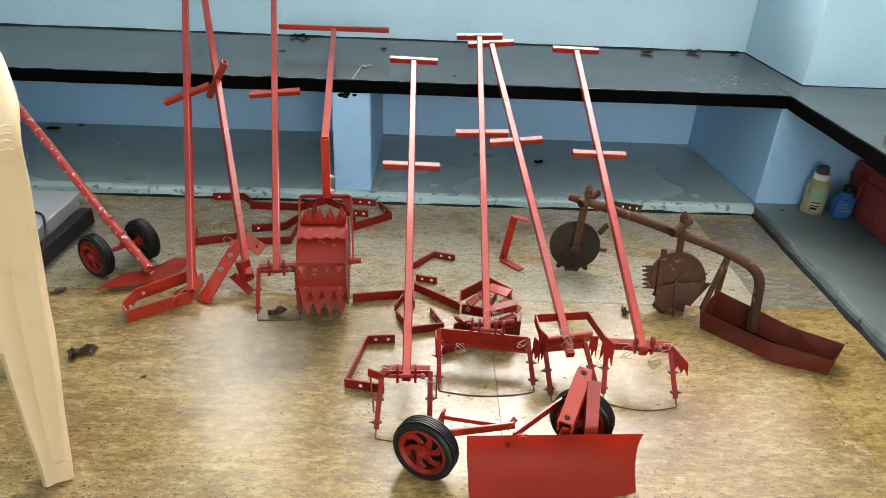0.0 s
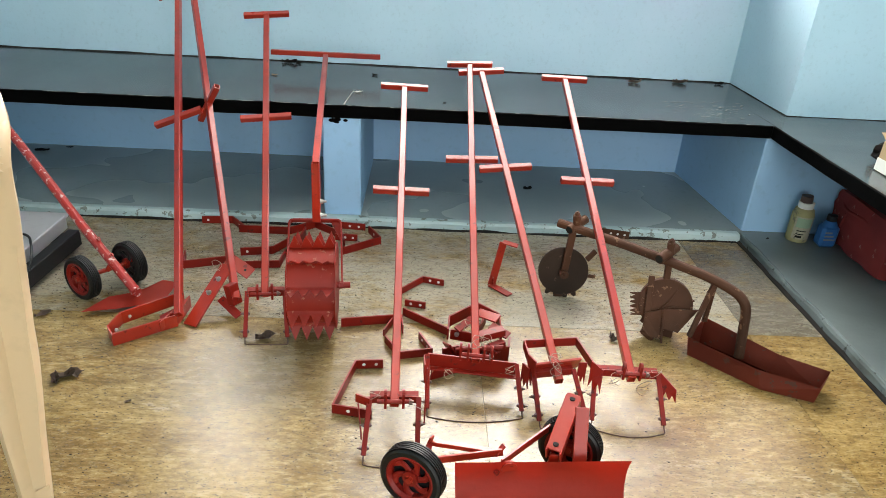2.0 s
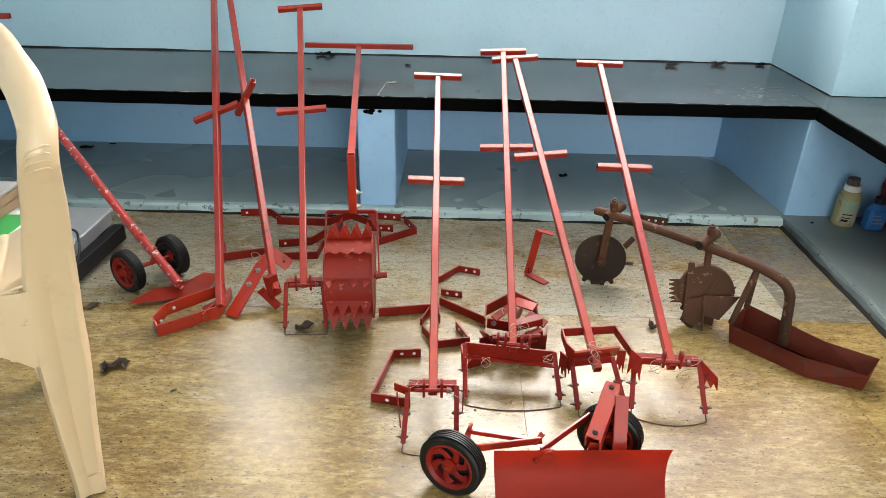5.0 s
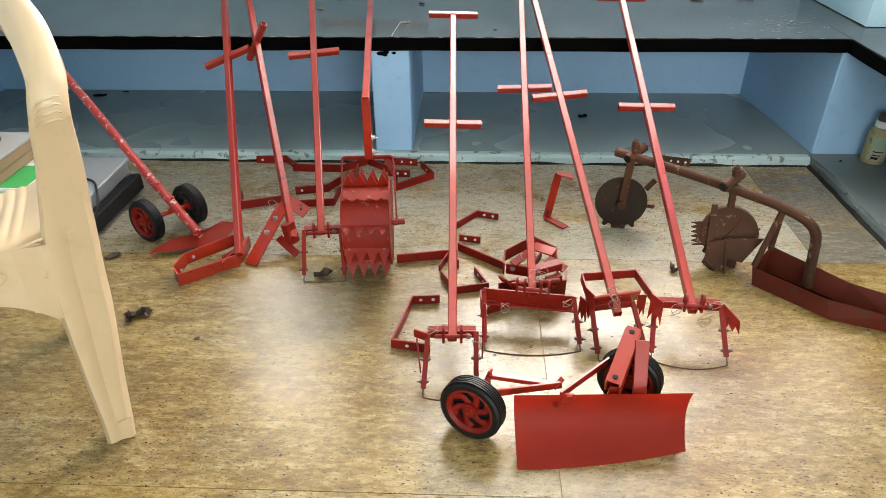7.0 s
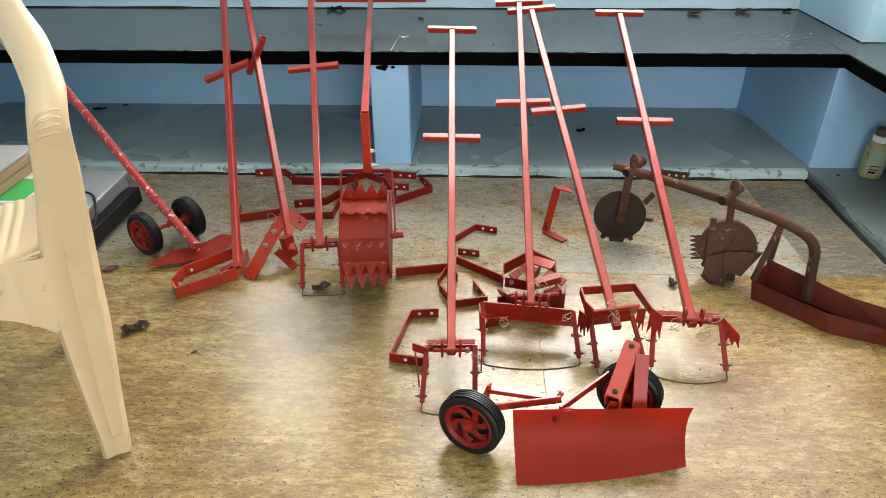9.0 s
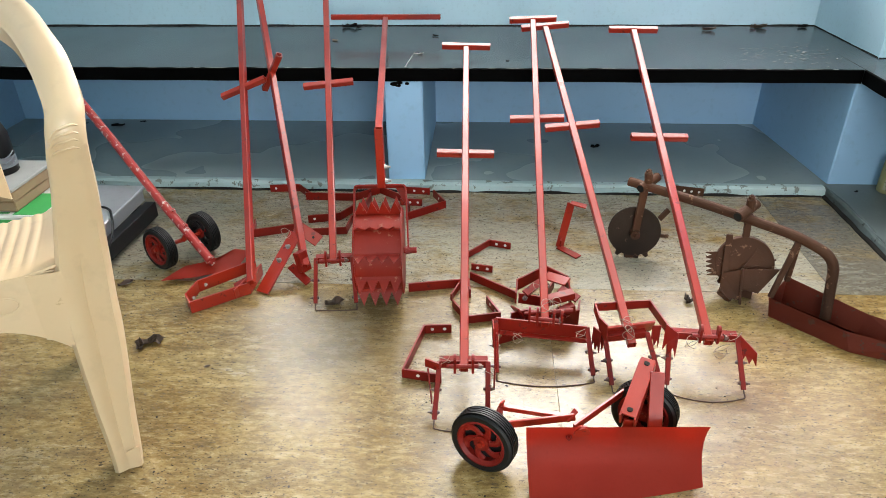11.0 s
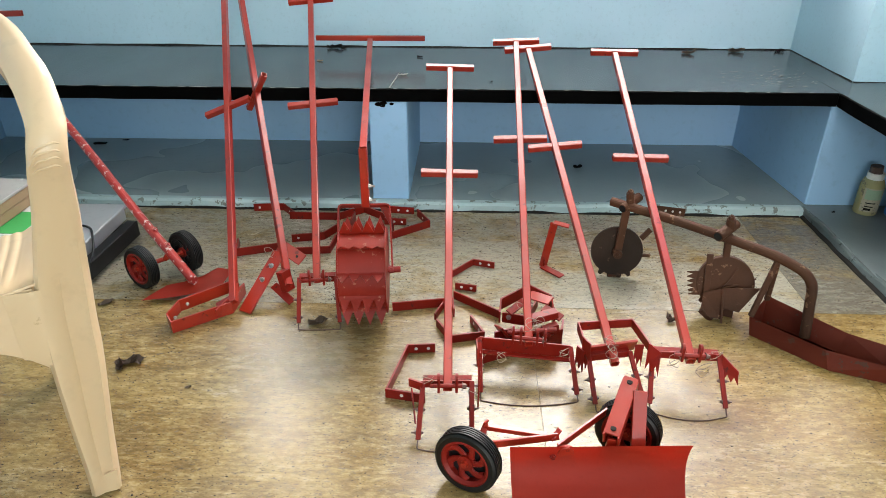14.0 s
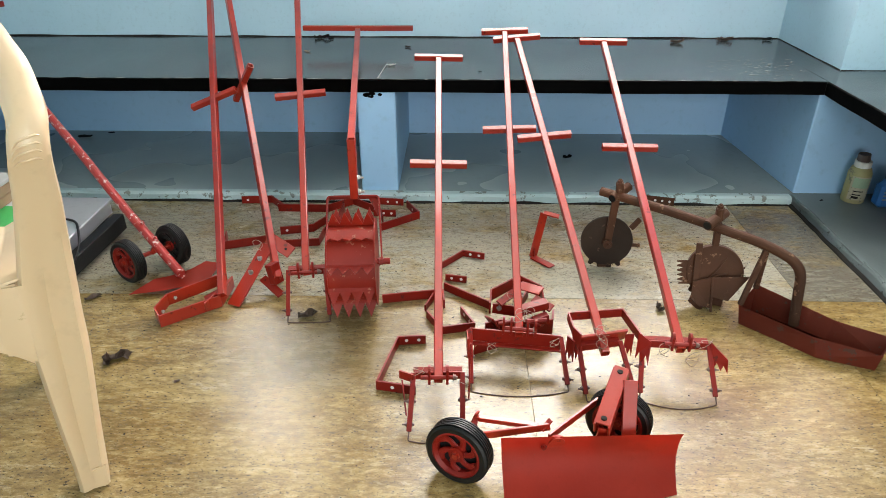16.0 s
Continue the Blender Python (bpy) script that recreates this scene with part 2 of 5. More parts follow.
def axes_of(p, q, up=(0, 0, 1), twist=0.0):
    """A matrix at p whose z runs to q, x to the side, y nearest to up."""
    d = (Vector(q) - Vector(p)).normalized()
    side = Vector(up).cross(d)
    if side.length < 1e-4:
        side = Vector((1, 0, 0))
    side.normalize()
    over = d.cross(side)
    m = Matrix((side, over, d)).transposed().to_4x4()
    return Matrix.Translation(p) @ m @ Matrix.Rotation(radians(twist), 4, "Z")


def bar(p, q, w, h, up=(0, 0, 1), bevel=0.0008, twist=0.0, bm=None):
    """A solid bar from p to q, w wide and h thick towards up."""
    length = (Vector(q) - Vector(p)).length
    own = bmesh.new()
    bmesh.ops.create_cube(own, size=1, matrix=axes_of(p, q, up, twist) @ Matrix.Translation((0, 0, length / 2)) @ Matrix.Diagonal((w, h, length, 1)))
    bevelled(own, bevel)
    return merged(bm, own)


def square_tube(p, q, w, up=(0, 0, 1), wall=0.0016, twist=0.0, bm=None):
    """A square hollow section, open at both ends."""
    length = (Vector(q) - Vector(p)).length
    own = bmesh.new()
    m = axes_of(p, q, up, twist)
    rings = []
    r, i = w / 2, w / 2 - wall
    c = w * 0.10
    outer = [(r - c, -r), (r, -r + c), (r, r - c), (r - c, r), (-r + c, r), (-r, r - c), (-r, -r + c), (-r + c, -r)]
    inner = [(x * i / r, y * i / r) for x, y in outer]
    for z, shape in ((0.02 if length > 0.06 else length * 0.3, inner), (0, inner), (0, outer), (length, outer), (length, inner), (length - min(0.02, length * 0.3), inner)):
        rings.append([own.verts.new(m @ Vector((x, y, z))) for x, y in shape])
    for a, b in zip(rings, rings[1:]):
        for k in range(8):
            own.faces.new((a[k], a[(k + 1) % 8], b[(k + 1) % 8], b[k]))
    own.faces.new(rings[0])
    own.faces.new(rings[-1])
    return merged(bm, own)


def sweep(points, r, seg=10, closed_ends=True, bm=None, flat=1.0, up=(0, 0, 1)):
    """A round bar or wire along points; flat squeezes it towards up."""
    own = bmesh.new()
    pts = [Vector(p) for p in points]
    rings = []
    for n, p in enumerate(pts):
        d = (pts[min(n + 1, len(pts) - 1)] - pts[max(n - 1, 0)]).normalized()
        side = Vector(up).cross(d)
        if side.length < 1e-3:
            side = Vector((1, 0, 0)).cross(d)
        side.normalize()
        over = d.cross(side)
        rad = r[n] if isinstance(r, (list, tuple)) else r
        rings.append([own.verts.new(p + side * rad * math.cos(a) + over * rad * flat * math.sin(a)) for a in (2 * math.pi * k / seg for k in range(seg))])
    for a, b in zip(rings, rings[1:]):
        for k in range(seg):
            own.faces.new((a[k], a[(k + 1) % seg], b[(k + 1) % seg], b[k]))
    if closed_ends:
        own.faces.new(rings[0])
        own.faces.new(rings[-1])
    return merged(bm, own)


def rounded(points, radius, steps=5):
    """The polyline with its inner corners rounded."""
    pts = [Vector(p) for p in points]
    out = [pts[0]]
    for a, b, c in zip(pts, pts[1:], pts[2:]):
        u, v = (a - b), (c - b)
        k = min(radius, u.length * 0.45, v.length * 0.45)
        p, q = b + u.normalized() * k, b + v.normalized() * k
        for s in range(steps + 1):
            t = s / steps
            out.append(p * (1 - t) ** 2 + b * 2 * t * (1 - t) + q * t * t)
    return out + [pts[-1]]


def strip(points, height, thick=0.004, lean=(0, 0, 1), bm=None):
    """A flat bar bent along points (its lower edge), standing on edge along lean."""
    own = bmesh.new()
    pts = [Vector(p) for p in points]
    up = Vector(lean).normalized()
    rows = []
    for n, p in enumerate(pts):
        d0 = (pts[n] - pts[n - 1]).normalized() if n else (pts[1] - pts[0]).normalized()
        d1 = (pts[n + 1] - pts[n]).normalized() if n + 1 < len(pts) else d0
        n0, n1 = d0.cross(up), d1.cross(up)
        mit = (n0 + n1).normalized()
        k = min(2.0, 1 / max(0.3, mit.dot(n0.normalized())))
        off = mit * thick / 2 * k
        rows.append([own.verts.new(v) for v in (p - off, p + off, p + off + up * height, p - off + up * height)])
    for a, b in zip(rows, rows[1:]):
        for k in range(4):
            own.faces.new((a[k], a[(k + 1) % 4], b[(k + 1) % 4], b[k]))
    own.faces.new(rows[0])
    own.faces.new(rows[-1])
    return merged(bm, own)


def bolt(at, along, r=0.0045, length=0.012, bm=None):
    """A hexagon head with a washer and the end of the shank."""
    own = bmesh.new()
    m = axes_of(at, Vector(at) + Vector(along), (0.3, 0.5, 1))
    for rad, seg, z0, z1 in ((r * 1.35, 12, 0, 0.0012), (r, 6, 0.0012, 0.0012 + r * 0.9), (r * 0.5, 8, 0.0012 + r * 0.9, length)):
        bmesh.ops.create_cone(own, cap_ends=True, segments=seg, radius1=rad, radius2=rad * 0.96, depth=z1 - z0, matrix=m @ Matrix.Translation((0, 0, (z0 + z1) / 2)))
    return merged(bm, own)


def rod(p, q, r, seg=12, bm=None, r2=None):
    own = bmesh.new()
    length = (Vector(q) - Vector(p)).length
    bmesh.ops.create_cone(own, cap_ends=True, segments=seg, radius1=r, radius2=r2 or r, depth=length, matrix=axes_of(p, q, (0.2, 0.1, 1)) @ Matrix.Translation((0, 0, length / 2)))
    return merged(bm, own)


def hole_mark(at, along, r, mat, parent):
    """A drilled hole seen as a short dark sleeve through a flat bar."""
    d = Vector(along).normalized() * 0.0024
    return part("drilled_hole", rod(Vector(at) - d, Vector(at) + d, r, 10), mat, parent)


def plate(outline, thick, bm=None):
    """A flat plate from its outline of world points."""
    own = bmesh.new()
    pts = [Vector(p) for p in outline]
    n = (pts[1] - pts[0]).cross(pts[2] - pts[0]).normalized() * thick / 2
    a = [own.verts.new(p - n) for p in pts]
    b = [own.verts.new(p + n) for p in pts]
    own.faces.new(a)
    own.faces.new(b)
    for k in range(len(pts)):
        own.faces.new((a[k], a[(k + 1) % len(pts)], b[(k + 1) % len(pts)], b[k]))
    return merged(bm, own)


def structure(name, bm, mat, label, category, parent=None):
    return tagged(part(name, bm, mat, parent), label, category, "", "structure")


# ---- room ----
SLAB_Z, SHELF_Z, WALL_Y, FRONT_Y = 0.4180, 0.028, 0.675, 0.035
BAND_Z = 0.835


def holed_wall(x0, x1, y0, y1, z0, z1, holes, bm=None):
    """A wall along x with window openings (x0, x1, z0, z1), in x order."""
    at = x0
    for a, b, c, d in holes:
        bm = box(at, a, y0, y1, z0, z1, 0, bm)
        if c > z0:
            bm = box(a, b, y0, y1, z0, c, 0, bm)
        bm = box(a, b, y0, y1, d, z1, 0, bm)
        at = b
    return box(at, x1, y0, y1, z0, z1, 0, bm)


structure("wall_north", box(-3.6, 0.139, WALL_Y, WALL_Y + 0.2, -0.1, BAND_Z), WALL, "light blue painted plaster wall behind the bench", "wall")
structure("wall_north_upper", holed_wall(-3.6, 0.139, WALL_Y + 0.001, WALL_Y + 0.2, BAND_Z, 2.9, [(-2.28, -2.02, 1.0, 2.7), (-1.37, 0.09, 1.0, 2.7)]), WALL, "light blue plaster upper wall with window openings", "wall")
structure("wall_pier", box(0.139, 0.9, 0.177, WALL_Y + 0.2, SLAB_Z - 0.02, BAND_Z), WALL, "light blue plaster pier beside the bench recess", "wall")
structure("wall_pier_upper", holed_wall(0.1385, 0.9, 0.1765, WALL_Y + 0.2, BAND_Z, 2.9, [(0.22, 0.62, 1.0, 2.7)]), PINK, "magenta painted upper part of the pier", "wall")
structure("wall_east", box(0.72, 0.92, -4.5, 0.177, -0.1, 2.9), WALL, "light blue plaster wall beside the bench wing", "wall")
structure("wall_west", box(-3.8, -3.6, -4.5, WALL_Y + 0.2, -0.1, 2.9), WALL, "light blue plaster side wall", "wall")
structure("wall_south", holed_wall(-3.6, 0.72, -4.7, -4.5, -0.1, 2.9, [(-1.1, 0.6, 0.3, 2.3)]), WALL, "light blue plaster wall with a wide window opening", "wall")
structure("ceiling", box(-3.8, 0.92, -4.7, WALL_Y + 0.2, 2.9, 3.05), CEIL, "white painted plaster ceiling", "ceiling")


def rough_edge_slab(bm, amount, seed, only=None):
    """Shakes the vertices of a cast slab a little, for hand-laid edges."""
    for v in bm.verts:
        if only is None or only(v.co):
            v.co += Vector((noise.noise(v.co * 9 + Vector((seed, 0, 0))), noise.noise(v.co * 9 + Vector((0, seed, 0))), noise.noise(v.co * 7 + Vector((0, 0, seed))))) * amount
    return bm


def long_prism(outline, x0, x1, step, swap=False):
    """A prism with the given (across, z) outline, cut into steps along x (or y when swapped)."""
    bm = bmesh.new()
    n = max(2, int(abs(x1 - x0) / step))
    rings = []
    for k in range(n + 1):
        t = x0 + (x1 - x0) * k / n
        rings.append([bm.verts.new((a, t, z) if swap else (t, a, z)) for a, z in outline])
    for a, b in zip(rings, rings[1:]):
        for k in range(len(outline)):
            bm.faces.new((a[k], a[(k + 1) % len(outline)], b[(k + 1) % len(outline)], b[k]))
    bm.faces.new(rings[0])
    bm.faces.new(rings[-1])
    return bm


# upper bench: slab along the wall and its wing along the right wall, with black edges
T = 0.042
structure("bench_slab", rough_edge_slab(long_prism([(FRONT_Y + 0.006, SLAB_Z), (WALL_Y - 0.001, SLAB_Z), (WALL_Y - 0.001, SLAB_Z - T + 0.003), (FRONT_Y + 0.006, SLAB_Z - T + 0.003)], -3.599, 0.034, 0.05), 0.0012, 3, lambda c: c.y < 0.2), SLAB, "polished dark grey cement bench slab along the wall", "bench")
structure("bench_corner", box(0.0342, 0.1388, 0.1768, WALL_Y - 0.001, SLAB_Z - T + 0.003, SLAB_Z - 0.0002), SLAB, "polished dark grey cement corner of the bench", "bench")
structure("bench_slab_edge", rough_edge_slab(long_prism([(FRONT_Y, SLAB_Z - 0.002), (FRONT_Y + 0.0055, SLAB_Z + 0.0002), (FRONT_Y + 0.0055, SLAB_Z - T), (FRONT_Y, SLAB_Z - T)], -3.599, 0.030, 0.02), 0.0022, 5), FASCIA, "black painted front edge of the cement bench", "bench edge")
structure("bench_wing", rough_edge_slab(long_prism([(0.0355, SLAB_Z), (0.719, SLAB_Z), (0.719, SLAB_Z - T + 0.003), (0.0355, SLAB_Z - T + 0.003)], 0.1765, -3.2, 0.08, True), 0.001, 8, lambda c: c.x < 0.1), SLAB, "polished dark grey cement bench wing", "bench")
structure("bench_wing_edge", rough_edge_slab(long_prism([(0.030, SLAB_Z - 0.002), (0.0352, SLAB_Z + 0.0002), (0.0352, SLAB_Z - T), (0.030, SLAB_Z - T)], FRONT_Y, -3.2, 0.02, True), 0.0022, 11), FASCIA, "black painted edge of the bench wing", "bench edge")

# plinth under the bench with a worn whitewashed lip
structure("shelf_plinth", box(-3.6, 0.0115, 0.03, WALL_Y, -0.05, SHELF_Z), SHELF, "grey cement plinth shelf under the bench", "shelf")
structure("plinth_lip", rough_edge_slab(long_prism([(-0.003, -0.01), (0.002, SHELF_Z - 0.006), (0.012, SHELF_Z + 0.0005), (0.034, SHELF_Z + 0.001), (0.034, -0.01)], -3.6, 0.002, 0.012), 0.0045, 2, lambda c: c.y < 0.03 and c.z > -0.005), KERB, "worn whitewashed lip of the plinth", "kerb")
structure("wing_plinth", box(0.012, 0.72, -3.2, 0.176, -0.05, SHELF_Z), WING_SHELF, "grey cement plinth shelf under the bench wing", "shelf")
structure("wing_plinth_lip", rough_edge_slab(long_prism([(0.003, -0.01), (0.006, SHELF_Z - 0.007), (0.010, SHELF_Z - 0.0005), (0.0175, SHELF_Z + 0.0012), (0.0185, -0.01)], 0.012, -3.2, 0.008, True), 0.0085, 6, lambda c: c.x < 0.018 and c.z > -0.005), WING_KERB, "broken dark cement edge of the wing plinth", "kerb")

# piers that carry the slab
structure("wall_under_bench", box(-3.599, -0.01, 0.637, WALL_Y - 0.001, SHELF_Z - 0.01, SLAB_Z - T + 0.001), LOW_WALL, "light blue plaster wall under the bench slab", "wall")
bm = box(0.022, 0.40, 0.042, WALL_Y - 0.002, SHELF_Z - 0.01, SLAB_Z - T + 0.001, 0.004)
for v in bm.verts:
    if v.co.x < 0.1 and v.co.y > 0.3:
        v.co.x -= 0.05
structure("pier_corner", bm, LOW_WALL, "light blue plaster pier under the bench corner", "pier")
structure("pier_middle", box(-1.476, -1.349, 0.040, WALL_Y - 0.001, SHELF_Z - 0.01, SLAB_Z - T + 0.001, 0.004), LOW_WALL, "light blue plaster pier under the bench", "pier")
structure("pier_left", box(-3.30, -3.17, 0.040, WALL_Y - 0.001, SHELF_Z - 0.01, SLAB_Z - T + 0.001, 0.004), LOW_WALL, "light blue plaster pier under the bench", "pier")


# dirt in the joints between slab and wall, and along the foot of the plinth
structure("wall_joint", rough_edge_slab(long_prism([(WALL_Y - 0.006, SLAB_Z + 0.0005), (WALL_Y - 0.001, SLAB_Z + 0.0045), (WALL_Y + 0.001, SLAB_Z + 0.0045), (WALL_Y + 0.001, SLAB_Z - 0.004), (WALL_Y - 0.006, SLAB_Z - 0.004)], -3.599, 0.138, 0.02), 0.003, 21), CHAR, "dark dirty joint between bench slab and wall", "joint")
structure("pier_joint", rough_edge_slab(long_prism([(0.174, SLAB_Z + 0.0005), (0.1765, SLAB_Z + 0.003), (0.178, SLAB_Z + 0.003), (0.178, SLAB_Z - 0.004), (0.174, SLAB_Z - 0.004)], 0.139, 0.718, 0.02), 0.002, 22), CHAR, "dark dirty joint between bench wing and pier", "joint")
structure("plinth_dirt", rough_edge_slab(long_prism([(-0.010, -0.004), (-0.006, 0.003), (0.002, 0.006), (0.004, -0.004)], -3.599, -0.01, 0.012), 0.0065, 23), CHAR, "dark dirt along the foot of the plinth", "joint")
structure("wing_dirt", rough_edge_slab(long_prism([(-0.009, -0.004), (-0.006, 0.003), (0.002, 0.008), (0.005, -0.004)], 0.0, -3.199, 0.012, True), 0.009, 24), CHAR, "dark broken mortar along the wing plinth", "joint")

structure("pier_side_joint", rough_edge_slab(long_prism([(0.1375, SLAB_Z - 0.004), (0.1375, SLAB_Z + 0.0005), (0.1385, SLAB_Z + 0.003), (0.140, SLAB_Z + 0.003), (0.140, SLAB_Z - 0.004)], 0.178, WALL_Y - 0.002, 0.02, True), 0.0015, 26), CHAR, "dark dirty joint beside the pier", "joint")

# ---- long-handled tools that lean on the bench ----
def pole_axis(base, edge):
    return (Vector(edge) - Vector(base)).normalized()


def handle(tool, base, edge, mid, length, turn=0.0, mat=None, w=0.0185, toe=-0.004):
    """Square tube shaft from the head over the slab's edge, with a cross bar and a T grip."""
    mat = mat or RED
    b, d = Vector(base), pole_axis(base, edge)
    u1 = (Vector((1, 0, 0)) - d * d.x).normalized()
    u2 = d.cross(u1)
    v = u1 * math.cos(radians(turn)) + u2 * math.sin(radians(turn))
    n = d.cross(v)
    part("shaft", square_tube(b + d * toe, b + d * (length - w / 2), w, n), mat, tool)
    m = b + d * mid
    for s in (-1, 1):
        part("cross_bar", square_tube(m + v * s * (w / 2 + 0.0005), m + v * s * 0.078, w * 0.98, n), mat, tool)
    m = b + d * length
    part("grip_bar", square_tube(m - v * 0.079, m + v * 0.079, w * 0.98, n), mat, tool)
    part("weld_bead", sweep([m - d * w / 2 + v * w * 0.5 - n * w * 0.5, m - d * w / 2 - v * w * 0.5 - n * w * 0.5], 0.0022, 6), mat, tool)
    return b, d, v, n


def saw_plate(tool, a, b, c, d, teeth, mat):
    """A plate a-b-c-d whose edge c-d is cut into teeth."""
    a, b, c, d = (Vector(p) for p in (a, b, c, d))
    out = [a, b]
    for k in range(teeth):
        t0, t1 = k / teeth, (k + 0.5) / teeth
        out.append(c.lerp(d, t0))
        out.append(c.lerp(d, t1) + ((a + b) / 2 - (c + d) / 2) * 0.35)
    out.append(d)
    return part("saw_tooth_plate", plate(out, 0.003), mat, tool)


def stirrup_head(tool, base, left, right, foot_l, foot_r, sag, deep=0.018, lugs=True, wire=0.0015):
    """Cross beam with lugs and a pin for the shaft, two bolted legs and a curved blade between the feet."""
    bl, br = Vector(left), Vector(right)
    fl, fr = Vector(foot_l), Vector(foot_r)
    x = (br - bl).normalized()
    fwd = Vector((-x.y, x.x, 0)) * -1
    bl, br = bl - fwd * 0.013, br - fwd * 0.013
    part("beam", bar(bl, br, 0.0045, deep, (0, 0, 1)), DEEP_RED, tool)
    drop = Vector((0, 0, deep / 2 if deep < 0.03 else 0.006 - deep / 2))
    part("beam_flange", bar(bl - fwd * 0.008 + drop, br - fwd * 0.008 + drop, 0.012, 0.0035, Vector((0, 0, 1)) + fwd * 0.25), DEEP_RED, tool)
    if lugs:
        c = Vector(base)
        for s in ((-1, 1) if deep < 0.03 else (-1.95, -1, 1, 1.95)):
            at = c + x * s * 0.0185 - fwd * 0.004
            foot, head = at - Vector((0, 0, 0.004)), at + Vector((0, 0, 0.030))
            lug = part("lug", bar(foot, head, 0.0055, 0.018, fwd), DEEP_RED, tool)
            part("lug_eye", rod(head - x * 0.0028, head + x * 0.0028, 0.009, 14), DEEP_RED, lug)
        pin = part("pivot_pin", rod(c - x * 0.036 + Vector((0, 0, 0.012)), c + x * 0.036 + Vector((0, 0, 0.012)), 0.0045), DEEP_RED, tool)
        part("nut", bolt(c + x * 0.030 + Vector((0, 0, 0.012)), x, 0.006, 0.010), WIRE, pin)
    for a, f, s in ((bl, fl, -1), (br, fr, 1)):
        down = f - a
        end = a + down * 0.86
        leg = part("leg", bar(a + Vector((0, 0, deep * 0.4)), end, 0.0105, 0.0055, fwd), DEEP_RED, tool)
        for t in (0.40, 0.75):
            part("leg_bolt", bolt(a + down * t + x * s * 0.005, x * s, 0.0040, 0.010), BOLT, leg)
            part("leg_nut", bolt(a + down * t - x * s * 0.005, x * -s, 0.0036, 0.005), BOLT, leg)
    pts = []
    for k in range(17):
        t = k / 16
        p = fl.lerp(fr, t) + fwd * sag * 4 * t * (1 - t)
        p.z = wire * 0.8
        pts.append(p)
    lift = [fl.lerp(bl, 0.30)] + [fl.lerp(bl, 0.06)]
    lift2 = [fr.lerp(br, 0.06)] + [fr.lerp(br, 0.30)]
    part("blade", sweep(rounded(lift + pts + lift2, 0.006, 3), wire, 8, up=(0.1, 1, 0.3)), WIRE, tool, "bare steel cutting hoop")
    return x, fwd


def wire_tie(tool, at, size, seed):
    """A few loose turns of binding wire."""
    rnd = random.Random(seed)
    pts = []
    for k in range(15):
        a = k * 0.9
        pts.append(Vector(at) + Vector((math.cos(a) * size * rnd.uniform(0.6, 1.1), math.sin(a) * size * rnd.uniform(0.3, 0.8), math.sin(a * 0.7 + seed) * size * 0.9)))
    part("wire_tie", sweep(rounded(pts, 0.01, 2), 0.0007, 5), STRAND, tool)


LEAN = "tools leaning on the bench"
# stirrup weeder
b1 = (-1.181, -1.040, 0.085)
w = thing("weeder", (-1.18, -1.05, 0), "red stirrup weeder with a narrow head leaning on the bench", "weeder", LEAN)
handle(w, b1, (-1.207, 0.026, 0.4335), 0.688, 1.228, 2, toe=0.004)
stirrup_head(w, b1, (-1.232, -1.037, 0.088), (-1.131, -1.033, 0.088), (-1.240, -1.121, 0), (-1.130, -1.110, 0), 0.012)
part("bent_tab", strip([(-1.262, -1.022, 0.080), (-1.232, -1.036, 0.080)], 0.02, 0.0035), DEEP_RED, w)
part("side_strip", bar((-1.256, -1.034, 0.085), (-1.246, -1.075, 0.025), 0.003, 0.008), DEEP_RED, w)
part("side_strip", bar((-1.116, -1.02, 0.17), (-1.118, -1.05, 0.05), 0.003, 0.010), DEEP_RED, w)
wire_tie(w, (-1.128, -1.036, 0.075), 0.014, 1)
wire_tie(w, (-1.222, -1.03, 0.10), 0.016, 5)

# wide stirrup weeder
b2 = (-1.002, -0.870, 0.085)
w = thing("weeder", (-1.0, -0.9, 0), "red stirrup weeder with a wide head leaning on the bench", "weeder", LEAN)
handle(w, b2, (-0.990, 0.026, 0.4335), 0.704, 1.214, -3)
stirrup_head(w, b2, (-1.114, -0.866, 0.070), (-0.908, -0.884, 0.064), (-1.110, -0.972, 0), (-0.896, -0.968, 0), 0.016, 0.034)
part("beam_lip", bar((-1.116, -0.862, 0.052), (-0.906, -0.880, 0.046), 0.012, 0.004, (0, -0.1, 1)), DEEP_RED, w)
saw_plate(w, (-1.121, -0.885, 0.105), (-1.119, -0.915, 0.10), (-1.118, -0.92, 0.055), (-1.12, -0.885, 0.055), 3, DEEP_RED)
saw_plate(w, (-0.897, -0.895, 0.10), (-0.885, -0.918, 0.10), (-0.885, -0.92, 0.045), (-0.897, -0.895, 0.045), 2, DEEP_RED)
wire_tie(w, (-1.0, -0.85, 0.12), 0.017, 2)
wire_tie(w, (-0.925, -0.90, 0.085), 0.012, 4)
wire_tie(w, (-1.065, -0.905, 0.07), 0.012, 14)

